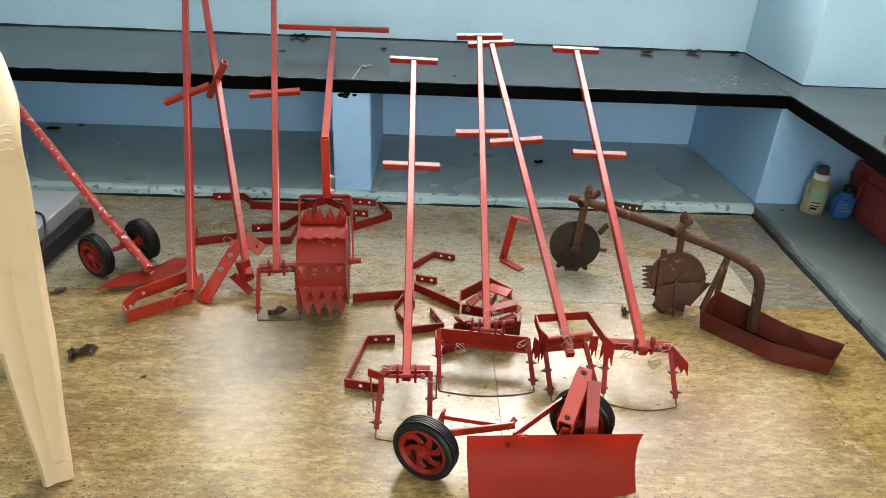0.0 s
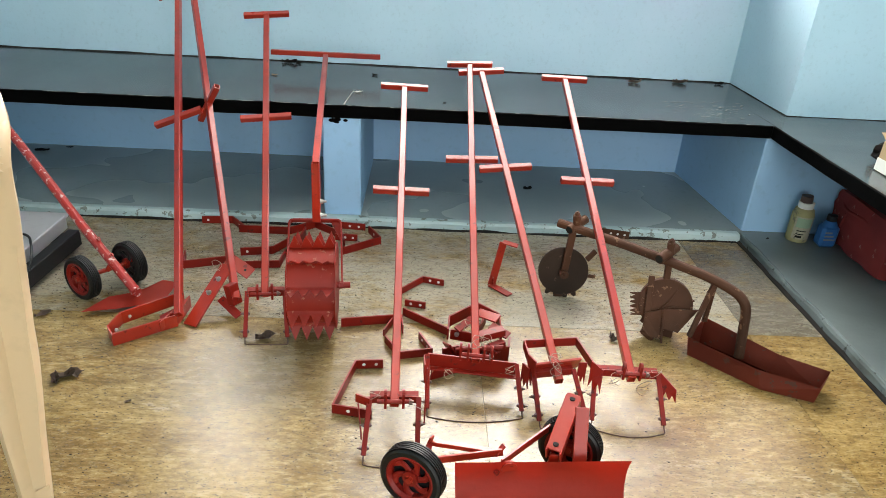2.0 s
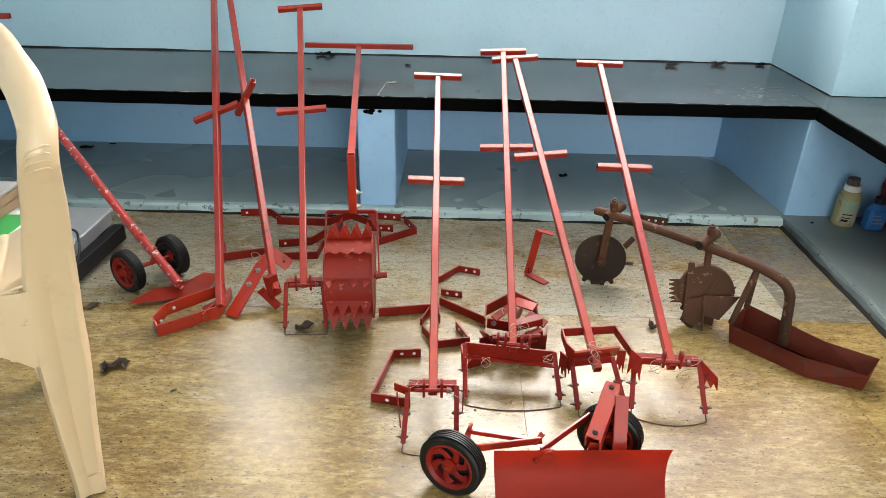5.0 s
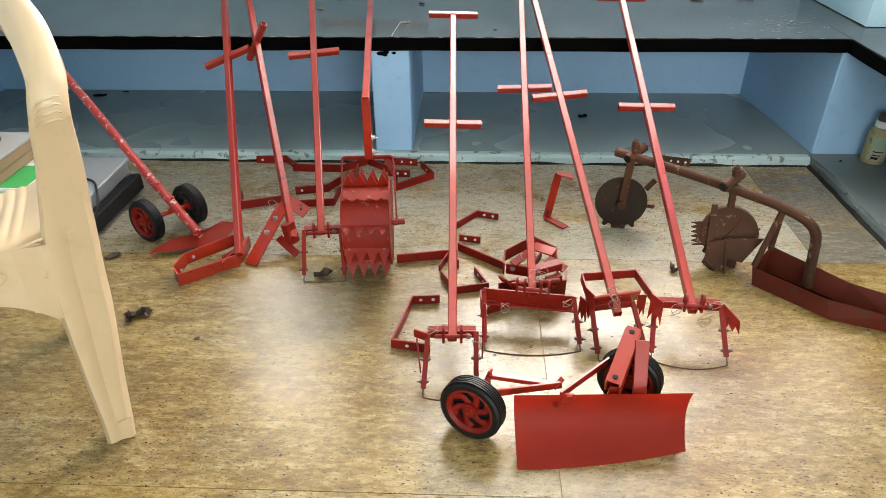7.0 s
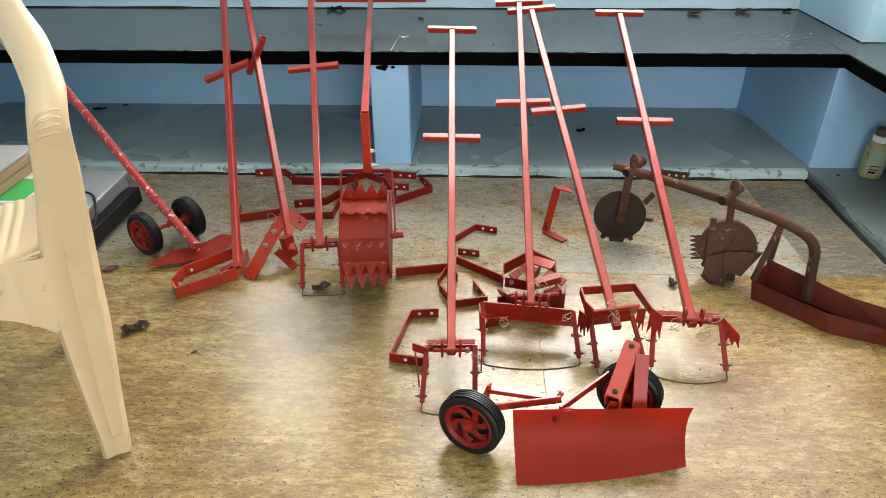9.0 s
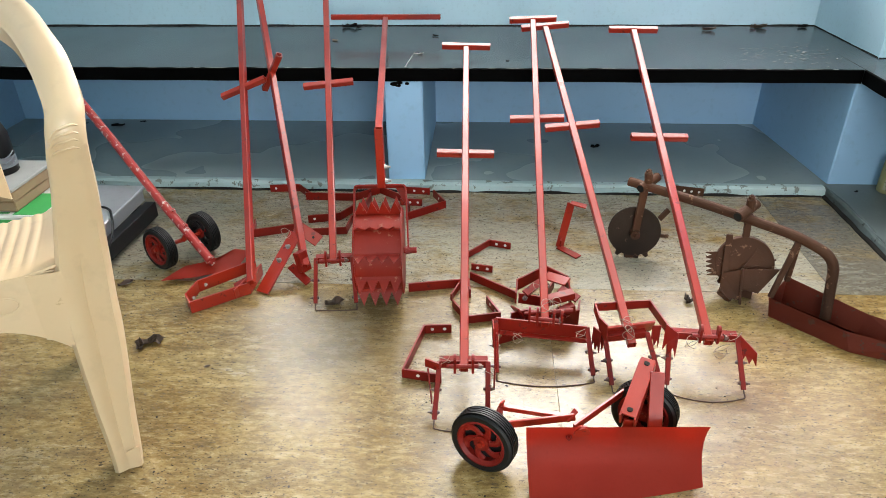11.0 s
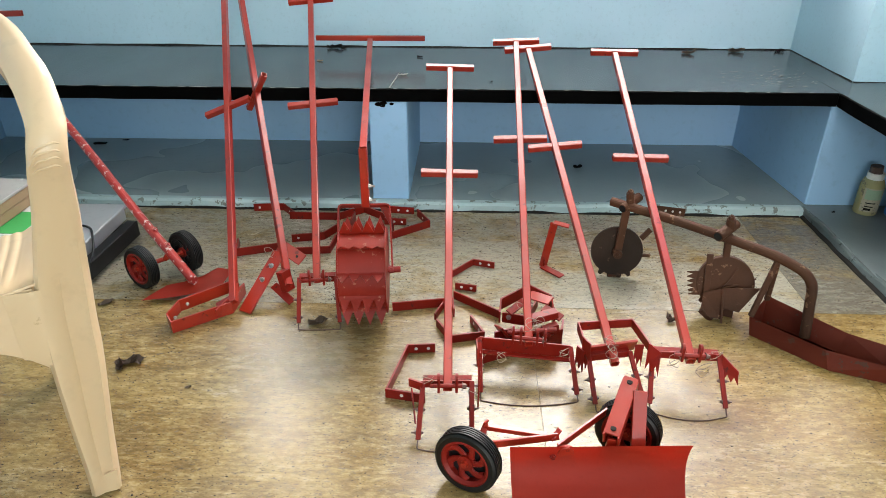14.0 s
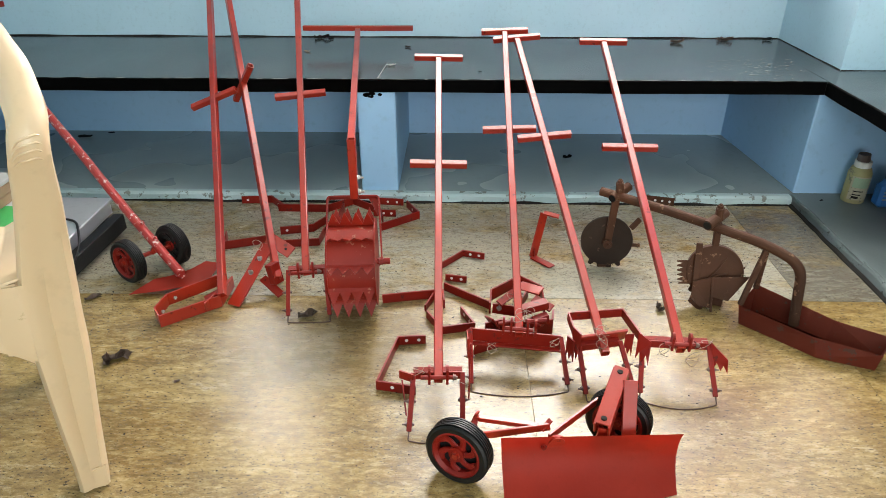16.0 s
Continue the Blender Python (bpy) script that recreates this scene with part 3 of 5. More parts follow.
# weeder with a cross plate
b3 = (-0.820, -0.896, 0.085)
w = thing("weeder", (-0.82, -0.93, 0), "red steel weeder with a toothed wire-tied head on the bench", "weeder", LEAN)
handle(w, b3, (-0.925, 0.026, 0.4335), 0.698, 1.207, -2, toe=-0.032)
stirrup_head(w, b3, (-0.872, -0.930, 0.082), (-0.778, -0.910, 0.082), (-0.861, -0.999, 0), (-0.752, -0.985, 0), 0.012, 0.016, lugs=False)
part("cross_plate", bar((-0.876, -0.902, 0.090), (-0.765, -0.882, 0.096), 0.006, 0.040, (0, -0.5, 1)), RED, w)
saw_plate(w, (-0.888, -0.905, 0.13), (-0.874, -0.925, 0.125), (-0.872, -0.93, 0.055), (-0.886, -0.91, 0.055), 2, DEEP_RED)
saw_plate(w, (-0.770, -0.895, 0.105), (-0.752, -0.90, 0.11), (-0.755, -0.91, 0.055), (-0.772, -0.905, 0.06), 2, DEEP_RED)
part("rear_loop", strip([(-0.885, -0.905, 0.10), (-0.887, -0.83, 0.095), (-0.76, -0.812, 0.095), (-0.735, -0.90, 0.085)], 0.022, 0.0035), DEEP_RED, w)
wire_tie(w, (-0.828, -0.905, 0.115), 0.018, 7)
wire_tie(w, (-0.822, -0.915, 0.10), 0.016, 8)

# weeder with toothed side plates
b4 = (-0.653, -0.920, 0.085)
w = thing("weeder", (-0.66, -0.95, 0), "red stirrup weeder with saw-toothed plates leaning on the bench", "weeder", LEAN)
handle(w, b4, (-0.657, 0.026, 0.4335), 0.668, 1.206, 1)
stirrup_head(w, b4, (-0.734, -0.918, 0.088), (-0.592, -0.926, 0.088), (-0.747, -0.994, 0), (-0.585, -1.004, 0), 0.020)
saw_plate(w, (-0.748, -0.915, 0.125), (-0.722, -0.93, 0.11), (-0.728, -0.95, 0.06), (-0.752, -0.93, 0.065), 2, DEEP_RED)
saw_plate(w, (-0.590, -0.922, 0.105), (-0.555, -0.945, 0.075), (-0.552, -0.95, 0.042), (-0.580, -0.94, 0.050), 2, DEEP_RED)
wire_tie(w, (-0.690, -0.925, 0.085), 0.014, 9)
wire_tie(w, (-0.625, -0.93, 0.07), 0.018, 10)
wire_tie(w, (-0.600, -0.92, 0.10), 0.016, 11)

# small stirrup weeder farther back
b5 = (-1.534, -0.633, 0.085)
w = thing("weeder", (-1.53, -0.66, 0), "red stirrup weeder with a small square hoop on the bench", "weeder", LEAN)
handle(w, b5, (-1.651, 0.026, 0.4345), 0.664, 1.188, 0, toe=0.008)
stirrup_head(w, b5, (-1.582, -0.630, 0.086), (-1.488, -0.618, 0.086), (-1.571, -0.722, 0), (-1.464, -0.716, 0), 0.002)

# hoe with a bent cutting frame
w = thing("hoe", (-1.79, -0.66, 0), "red hoe with a bent trapezoid frame leaning on the bench", "hoe", LEAN)
handle(w, (-1.755, -0.645, 0.050), (-1.930, 0.026, 0.4335), 0.686, 1.325, -18, toe=-0.018)
part("cutting_frame", strip([(-1.775, -0.55, 0.012), (-1.895, -0.665, 0.012), (-1.908, -0.715, 0.004), (-1.885, -0.745, 0.0), (-1.76, -0.656, 0.004), (-1.752, -0.57, 0.010)], 0.034, 0.004), RED, w)
part("side_link", bar((-1.752, -0.57, 0.030), (-1.79, -0.69, 0.022), 0.004, 0.028), RED, w)
for p in ((-1.757, -0.595, 0.036), (-1.767, -0.64, 0.03), (-1.873, -0.665, 0.035), (-1.885, -0.72, 0.03)):
    part("frame_bolt", bolt(p, (0.3, -0.8, 0.1), 0.0034, 0.010), STEEL, w)
part("foot_link", bar((-1.755, -0.63, 0.04), (-1.80, -0.655, 0.022), 0.02, 0.012), DEEP_RED, w)

# hoe with a folded blade
w = thing("hoe", (-1.66, -0.60, 0), "red hoe with a folded flat blade leaning on the bench", "hoe", LEAN)
handle(w, (-1.628, -0.575, 0.06), (-1.838, 0.026, 0.4335), 0.701, 1.312, -58, toe=-0.018)
part("blade_arm", bar((-1.663, -0.50, 0.105), (-1.730, -0.652, 0.004), 0.040, 0.005, (-0.3, -0.6, 0.7)), RED, w)
part("blade_arm", bar((-1.668, -0.475, 0.112), (-1.602, -0.500, 0.078), 0.036, 0.005, (0.2, -0.6, 0.8)), RED, w)
part("blade_heel", bar((-1.675, -0.555, 0.03), (-1.612, -0.612, 0.012), 0.022, 0.004, (0, -0.5, 0.8)), DEEP_RED, w)
part("clamp", bar((-1.640, -0.57, 0.085), (-1.628, -0.578, 0.03), 0.030, 0.024), DEEP_RED, w)
for p in ((-1.677, -0.545, 0.085), (-1.695, -0.58, 0.062)):
    part("blade_bolt", bolt(p, (-0.3, -0.6, 0.7), 0.0055, 0.012), STEEL, w)
for p in ((-1.655, -0.482, 0.108), (-1.618, -0.496, 0.088)):
    hole_mark(p, (0.2, -0.6, 0.8), 0.0035, CHAR, w)
wire_tie(w, (-1.69, -0.51, 0.105), 0.016, 21)

# toothed roller with a bent handle
w = thing("toothed_roller", (-1.41, -0.53, 0), "red steel toothed roller with a bent T-handle, resting on the bench", "roller", LEAN)
knee, foot_w, top_w = Vector((-1.416, -0.490, 0.402)), Vector((-1.417, -0.491, 0.245)), Vector((-1.520, 0.470, 0.486))
part("upper_shaft", square_tube(knee, top_w, 0.0185, (0, 0, 1)), RED, w)
part("lower_shaft", square_tube(foot_w, knee + Vector((0, 0, 0.006)), 0.021, (0, -1, 0.2)), RED, w)
part("grip_bar", square_tube((-1.726, 0.482, 0.490), (-1.314, 0.466, 0.494), 0.018, (0, 0, 1)), RED, w)
for z in (0.262, 0.302):
    part("shaft_bolt", bolt((-1.406, -0.492, z), (1, 0, 0), 0.006, 0.016), STEEL, w)
AX = Vector((-1.404, -0.655, 0.1425))
ax = Vector((0.997, 0.075, 0)).normalized()
HALF, R0 = 0.056, 0.098


def roller():
    """Drum shell, side discs and rows of pointed teeth welded round it."""
    part("drum", rod(AX - ax * HALF, AX + ax * HALF, R0, 40), DRUM_RED, w, smooth=True)
    part("side_disc", rod(AX - ax * HALF, AX - ax * (HALF + 0.003), R0 + 0.004, 40), DEEP_RED, w)
    part("side_disc", rod(AX + ax * HALF, AX + ax * (HALF + 0.003), R0 + 0.012, 40), DEEP_RED, w)
    part("axle", rod(AX - ax * (HALF + 0.012), AX + ax * (HALF + 0.036), 0.008), DEEP_RED, w)
    part("axle_nut", bolt(AX + ax * (HALF + 0.008), ax, 0.010, 0.018), DEEP_RED, w)
    m = Matrix((ax, Vector((-ax.y, ax.x, 0)), Vector((0, 0, 1)))).transposed()
    for k in range(10):
        a = 2 * math.pi * k / 10 + 0.22
        out = m @ Vector((0, math.cos(a), math.sin(a)))
        tang = ax.cross(out)
        base = AX + out * (R0 - 0.001)
        pts = [base - ax * HALF - tang * 0.004, base + ax * HALF - tang * 0.004]
        for j in range(4):
            u1 = HALF - 2 * HALF * j / 4
            u2 = HALF - 2 * HALF * (j + 0.5) / 4
            pts.append(base + ax * u1 + out * 0.007 + tang * 0.001)
            pts.append(base + ax * u2 + out * 0.041 + tang * 0.014)
        pts.append(base - ax * HALF + out * 0.007 + tang * 0.001)
        part("serrated_strip", plate(pts, 0.0025), DRUM_RED, w)


roller()
fl_, fr_ = AX - ax * (HALF + 0.010), AX + ax * (HALF + 0.016)
part("yoke", strip(rounded([fl_ + Vector((0, 0, -0.006)), (-1.489, -0.494, 0.240), (-1.353, -0.484, 0.240), fr_ + Vector((0, 0, -0.006))], 0.012, 3), 0.014, 0.004, (0, -0.6, 1)), DEEP_RED, w)
part("gusset", plate([(-1.380, -0.488, 0.240), (-1.356, -0.486, 0.240), (-1.352, -0.520, 0.205)], 0.003), DEEP_RED, w)

# ---- wheels ----
def wheel(parent, hub, normal, r=0.0635, width=0.035, dark_face=False):
    """Ribbed rubber tyre on a red rim with curved spokes; normal points out of the spoked face."""
    hub, n = Vector(hub), Vector(normal).normalized()
    m = axes_of(hub, hub + n, (0, 0, 1))
    root = new("wheel")
    root.parent = parent
    root.location = hub - origin(parent)
    bm = bmesh.new()
    prof = [(r * 0.765, -width / 2), (r * 0.90, -width / 2), (r * 0.97, -width * 0.42)]
    for k in range(5):
        z0 = -width * 0.38 + k * width * 0.76 / 5
        prof += [(r, z0 + 0.0004), (r, z0 + width * 0.095), (r - 0.0038, z0 + width * 0.105), (r - 0.0038, z0 + width * 0.142)]
    prof += [(r * 0.97, width * 0.42), (r * 0.90, width / 2), (r * 0.765, width / 2)]
    rings = []
    for k in range(40):
        a = 2 * math.pi * k / 40
        rings.append([bm.verts.new(m @ Vector((math.cos(a) * q, math.sin(a) * q, z))) for q, z in prof])
    for k in range(40):
        a, b = rings[k], rings[(k + 1) % 40]
        for j in range(len(prof)):
            bm.faces.new((a[j], a[(j + 1) % len(prof)], b[(j + 1) % len(prof)], b[j]))
    part("tyre", bm, RUBBER, root)
    face = BLACK if dark_face else DEEP_RED
    bm = bmesh.new()
    prof = [(r * 0.64, -width * 0.44), (r * 0.775, -width * 0.46), (r * 0.775, width * 0.47), (r * 0.71, width * 0.51), (r * 0.62, width * 0.34)]
    rings = [[bm.verts.new(m @ Vector((math.cos(a) * q, math.sin(a) * q, z))) for q, z in prof] for a in (2 * math.pi * k / 32 for k in range(32))]
    for k in range(32):
        a, b = rings[k], rings[(k + 1) % 32]
        for j in range(len(prof)):
            bm.faces.new((a[j], a[(j + 1) % len(prof)], b[(j + 1) % len(prof)], b[j]))
    part("rim", bm, face, root)
    part("rim_disc", rod(hub - n * width * 0.08, hub - n * width * 0.02, r * 0.66, 28), BLACK, root)
    for k in range(6):
        a = 2 * math.pi * k / 6
        pts = []
        for j in range(5):
            t = j / 4
            q = r * (0.14 + 0.52 * t)
            pts.append(m @ Vector((math.cos(a + 0.55 * t * t) * q, math.sin(a + 0.55 * t * t) * q, width * 0.18)))
        part("spoke", sweep(pts, [0.0085, 0.0066, 0.0062, 0.0072, 0.0108], 8, flat=0.55, up=n), face, root)
    hubp = part("hub", rod(hub - n * width * 0.5, hub + n * width * 0.42, r * 0.24, 18), DEEP_RED, root)
    part("hub_nut", bolt(hub + n * width * 0.42, n, 0.006, 0.006), RED, hubp)
    return root


# ---- blade cart in the foreground ----
c = thing("levelling_cart", (-0.95, -1.2, 0), "red two-wheeled hand cart with a curved levelling blade", "hand cart")
wheel(c, (-1.138, -1.206, 0.064), (-0.42, -0.88, 0.10))
wheel(c, (-0.826, -1.118, 0.064), (-0.42, -0.88, 0.10))
bm = bmesh.new()
grid = []
NB = 12
for j in range(9):
    t = j / 8
    row = []
    for i in range(NB + 1):
        s = i / NB
        lo = Vector((-1.055, -1.298, 0.001)).lerp(Vector((-0.738, -1.245, 0.001)), s)
        hi = Vector((-1.063, -1.216, 0.107)).lerp(Vector((-0.731, -1.200, 0.107)), s)
        p = lo.lerp(hi, t) + Vector((-0.02, 0.95, -0.25)) * 0.024 * 4 * t * (1 - t) + Vector((0, -0.010 * 4 * s * (1 - s) * (1 - t), 0))
        row.append(bm.verts.new(p))
    grid.append(row)
for j in range(8):
    for i in range(NB):
        bm.faces.new((grid[j][i], grid[j][i + 1], grid[j + 1][i + 1], grid[j + 1][i]))
bmesh.ops.solidify(bm, geom=bm.faces[:], thickness=0.0035)
part("blade", bm, SHEET_RED, c, smooth=True)
part("blade_bracket", rod((-0.962, -1.204, 0.092), (-0.961, -1.2125, 0.091), 0.015, 18), RED, c)
part("blade_bolt", bolt((-0.985, -1.217, 0.088), (0, -1, 0), 0.0045, 0.006), DEEP_RED, c)
part("arm", bar((-1.113, -1.185, 0.078), (-0.970, -1.178, 0.100), 0.005, 0.016), RED, c)
part("arm", bar((-1.107, -1.145, 0.088), (-0.990, -1.172, 0.094), 0.010, 0.010), RED, c)
part("arm_end", bar((-1.112, -1.140, 0.070), (-1.104, -1.147, 0.104), 0.012, 0.004), RED, c)
part("arm", bar((-0.975, -1.200, 0.094), (-0.868, -1.105, 0.100), 0.005, 0.016), RED, c)
part("arm_tip", bar((-0.985, -1.180, 0.092), (-0.968, -1.172, 0.112), 0.010, 0.005), RED, c)
chan_lo, chan_hi = Vector((-0.880, -1.196, 0.124)), Vector((-0.826, -1.085, 0.166))
chd = (chan_hi - chan_lo).normalized()
chs = chd.cross(Vector((0, 0, 1))).normalized()
channel = part("channel_top", bar(chan_lo, chan_hi, 0.027, 0.004, (0, 0, 1)), RED, c)
for s in (-1, 1):
    part("channel_side", bar(chan_lo + chs * s * 0.0132 - Vector((0, 0, 0.014)), chan_hi + chs * s * 0.0132 - Vector((0, 0, 0.014)), 0.004, 0.030), RED, c)
for t in (0.09, 0.9):
    hole_mark(chan_lo.lerp(chan_hi, t) + Vector((0, 0, 0.0012)), (0, 0, 1), 0.0055, CHAR, channel)
part("post", bar((-0.824, -1.199, 0.045), (-0.816, -1.118, 0.162), 0.027, 0.006, (0.1, -1, 0.6)), RED, c)
part("axle_stub", rod((-1.138, -1.206, 0.064), (-1.110, -1.150, 0.075), 0.008), DEEP_RED, c)
part("axle_stub", rod((-0.826, -1.118, 0.064), (-0.800, -1.090, 0.070), 0.008), DEEP_RED, c)
part("brace", bar((-0.880, -1.190, 0.05), (-0.872, -1.192, 0.110), 0.024, 0.005, (0, -1, 0)), RED, c)
part("brace", bar((-1.112, -1.185, 0.078), (-1.107, -1.145, 0.088), 0.010, 0.006), DEEP_RED, c)
part("brace", bar((-0.800, -1.090, 0.070), (-0.800, -1.140, 0.110), 0.020, 0.006), DEEP_RED, c)

# ---- wheel hoe with a duckfoot share ----
c = thing("wheel_hoe", (-2.0, -0.48, 0), "worn red two-wheeled hoe with a flat share and tube handle", "wheel hoe", LEAN)
N2 = (-0.50, -0.87, 0.06)
wheel(c, (-2.050, -0.525, 0.0615), N2, 0.061, 0.032)
wheel(c, (-1.963, -0.428, 0.0615), N2, 0.061, 0.032, dark_face=True)
part("axle", rod((-2.046, -0.518, 0.0615), (-1.966, -0.434, 0.0615), 0.0065), RED, c)
tube_lo, tube_t = Vector((-1.895, -0.560, 0.045)), Vector((-2.858, 0.275, 0.588))
tube_k = tube_lo.lerp(tube_t, 0.20) + Vector((0.004, -0.004, -0.012))
part("tube_handle", sweep(rounded([tube_lo, tube_k, tube_lo.lerp(tube_t, 0.40), tube_t], 0.06, 4), 0.0125, 14, up=(0.3, 0.3, 1)), WORN_RED, c, "red tube handle with flaked paint")
part("grip_bar", square_tube((-3.00, 0.27, 0.598), (-2.722, 0.300, 0.602), 0.0185), RED, c)
for t in (0.10, 0.15):
    part("handle_bolt", bolt(tube_lo.lerp(tube_t, t) + Vector((0.004, 0.0, 0.006)), (0.5, -0.3, 0.8), 0.0055, 0.012), WORN_RED, c)
part("stalk", bar((-1.985, -0.482, 0.092), (-2.000, -0.487, 0.066), 0.016, 0.012), RED, c)
share = [(-2.020, -0.622, 0.014), (-1.972, -0.560, 0.026), (-1.930, -0.548, 0.030), (-1.885, -0.520, 0.034), (-1.868, -0.450, 0.020), (-1.825, -0.450, 0.014), (-1.826, -0.535, 0.018), (-1.862, -0.580, 0.020), (-1.93, -0.605, 0.018)]
bm = bmesh.new()
mid = bm.verts.new(sum((Vector(p) for p in share), Vector()) / len(share) + Vector((0, 0, 0.010)))
ring = [bm.verts.new(p) for p in share]
for k in range(len(ring)):
    bm.faces.new((ring[k], ring[(k + 1) % len(ring)], mid))
bmesh.ops.solidify(bm, geom=bm.faces[:], thickness=0.004)
part("share", bm, SHEET_RED, c, smooth=True)
part("share_stem", bar((-1.905, -0.555, 0.050), (-1.90, -0.545, 0.022), 0.02, 0.016), WORN_RED, c)

# ---- rusty pipe seeder with discs and trough ----
c = thing("pipe_seeder", (-0.5, -0.58, 0), "rust-brown pipe seed drill with toothed discs and an open trough", "seed drill")
pipe = rounded([(-0.745, -0.396, 0.226), (-0.575, -0.521, 0.222), (-0.389, -0.658, 0.205), (-0.318, -0.711, 0.178), (-0.304, -0.722, 0.014)], 0.075, 7)
part("pipe_frame", sweep(pipe, 0.0125, 16, up=(0.3, 0.3, 1)), RUST, c)
part("cross_pipe", sweep([(-0.722, -0.435, 0.222), (-0.668, -0.385, 0.236)], 0.013, 14), RUST, c)
part("cross_pipe", sweep([(-0.520, -0.605, 0.228), (-0.462, -0.555, 0.240)], 0.0135, 14), RUST, c)
# dark discs on the capped ends colour in the shade of an open bore
part("pipe_bore", rod((-0.5212, -0.606, 0.2278), (-0.5195, -0.6045, 0.2282), 0.0105), CHAR, c)
part("pipe_bore", rod((-0.7232, -0.4361, 0.2218), (-0.7215, -0.4345, 0.222), 0.0100), CHAR, c)
for x, y, z in ((-0.700, -0.424, 0.232), (-0.482, -0.577, 0.232)):
    cl = part("clamp_collar", rod((x, y, z), (x - 0.004, y - 0.002, z + 0.032), 0.011, 12), RUST, c)
    part("clamp_bolt", bolt((x - 0.004, y - 0.002, z + 0.032), (0, 0, 1), 0.008, 0.012), RUST, cl)


def toothed_disc(centre, normal, r, thick, teeth, mat, first, span):
    """A thick disc with pointed teeth on part of its rim."""
    n = Vector(normal).normalized()
    m = axes_of(centre, Vector(centre) + n, (0, 0, 1))
    d = part("disc", bevelled(rod(Vector(centre) - n * thick / 2, Vector(centre) + n * thick / 2, r, 30), 0.0015), mat, c)
    for k in range(teeth):
        a = radians(first + span * k / max(1, teeth - 1))
        pts = [m @ Vector((math.cos(a + s) * q, math.sin(a + s) * q, 0)) for s, q in ((-0.13, r * 0.97), (-0.05, r * 1.16), (0.05, r * 1.16), (0.13, r * 0.97))]
        part("tooth", plate(pts, 0.006), mat, d)
    return m


toothed_disc((-0.716, -0.412, 0.079), (-0.12, -0.97, 0.15), 0.073, 0.008, 4, DARK_RUST, -120, 60)
part("disc_strut", bar((-0.708, -0.424, 0.215), (-0.716, -0.424, 0.080), 0.020, 0.010, (0, -1, 0)), RUST, c)
part("disc_hub", rod((-0.716, -0.405, 0.078), (-0.718, -0.440, 0.080), 0.013), RUST, c)
part("hub_bolt", bolt((-0.718, -0.440, 0.080), (0, -1, 0.1), 0.006, 0.010), RUST, c)
part("scraper", bar((-0.650, -0.405, 0.115), (-0.625, -0.395, 0.140), 0.006, 0.018), RUST, c)
part("scraper", bar((-0.655, -0.405, 0.062), (-0.615, -0.400, 0.058), 0.004, 0.010), RUST, c)
m = toothed_disc((-0.474, -0.598, 0.092), (-0.30, -0.90, 0.30), 0.070, 0.030, 3, RUST, -130, 40)
part("wear_rib", bar((-0.518, -0.578, 0.164), (-0.522, -0.612, 0.062), 0.016, 0.010, (-0.3, -0.9, 0.3)), RUST, c)
part("opener_wing", plate([(-0.486, -0.627, 0.092), (-0.404, -0.648, 0.106), (-0.450, -0.660, 0.040), (-0.488, -0.645, 0.046)], 0.004), RUST, c)
part("opener_wing", plate([(-0.530, -0.616, 0.072), (-0.486, -0.628, 0.092), (-0.488, -0.650, 0.012), (-0.536, -0.634, 0.016)], 0.004), RUST, c)
part("opener_keel", bar((-0.487, -0.626, 0.092), (-0.486, -0.656, 0.004), 0.006, 0.012, (-0.3, -0.9, 0.3)), RUST, c)
part("disc_crease", sweep([(-0.452, -0.604, 0.140), (-0.470, -0.610, 0.108), (-0.492, -0.614, 0.079)], 0.0030, 6), RUST, c)
part("disc_crease", sweep([(-0.404, -0.612, 0.112), (-0.440, -0.618, 0.100), (-0.486, -0.624, 0.090)], 0.0026, 6), RUST, c)
part("disc_strut", bar((-0.483, -0.580, 0.225), (-0.478, -0.585, 0.130), 0.016, 0.010, (0, -1, 0)), RUST, c)
pts = [Vector((-0.547, -0.582, 0.114)), Vector((-0.541, -0.601, 0.056))]
comb = [pts[0] + Vector((0.02, 0, 0)), pts[0]]
for k in range(5):
    comb += [pts[0].lerp(pts[1], k / 5) + Vector((-0.024, -0.002, 0)), pts[0].lerp(pts[1], (k + 0.5) / 5) + Vector((-0.004, 0, 0))]
comb += [pts[1] + Vector((-0.022, 0, 0)), pts[1] + Vector((0.02, 0, 0))]
part("tooth_comb", plate(comb, 0.003), RUST, c)
part("skid", bar((-0.528, -0.622, 0.030), (-0.500, -0.630, 0.006), 0.030, 0.016, (0, -0.5, 1)), RUST, c)
part("skid", bar((-0.462, -0.60, 0.012), (-0.440, -0.61, 0.012), 0.04, 0.022), RUST, c)
part("support_plate", bar((-0.735, -0.412, 0.004), (-0.700, -0.412, 0.004), 0.03, 0.008), RUST, c)
for p in ((-0.432, -0.690, 0.050), (-0.372, -0.630, 0.062)):
    part("trough_brace", bar((-0.386, -0.660, 0.196), p, 0.010, 0.012, (1, 0, 0)), RUST, c)
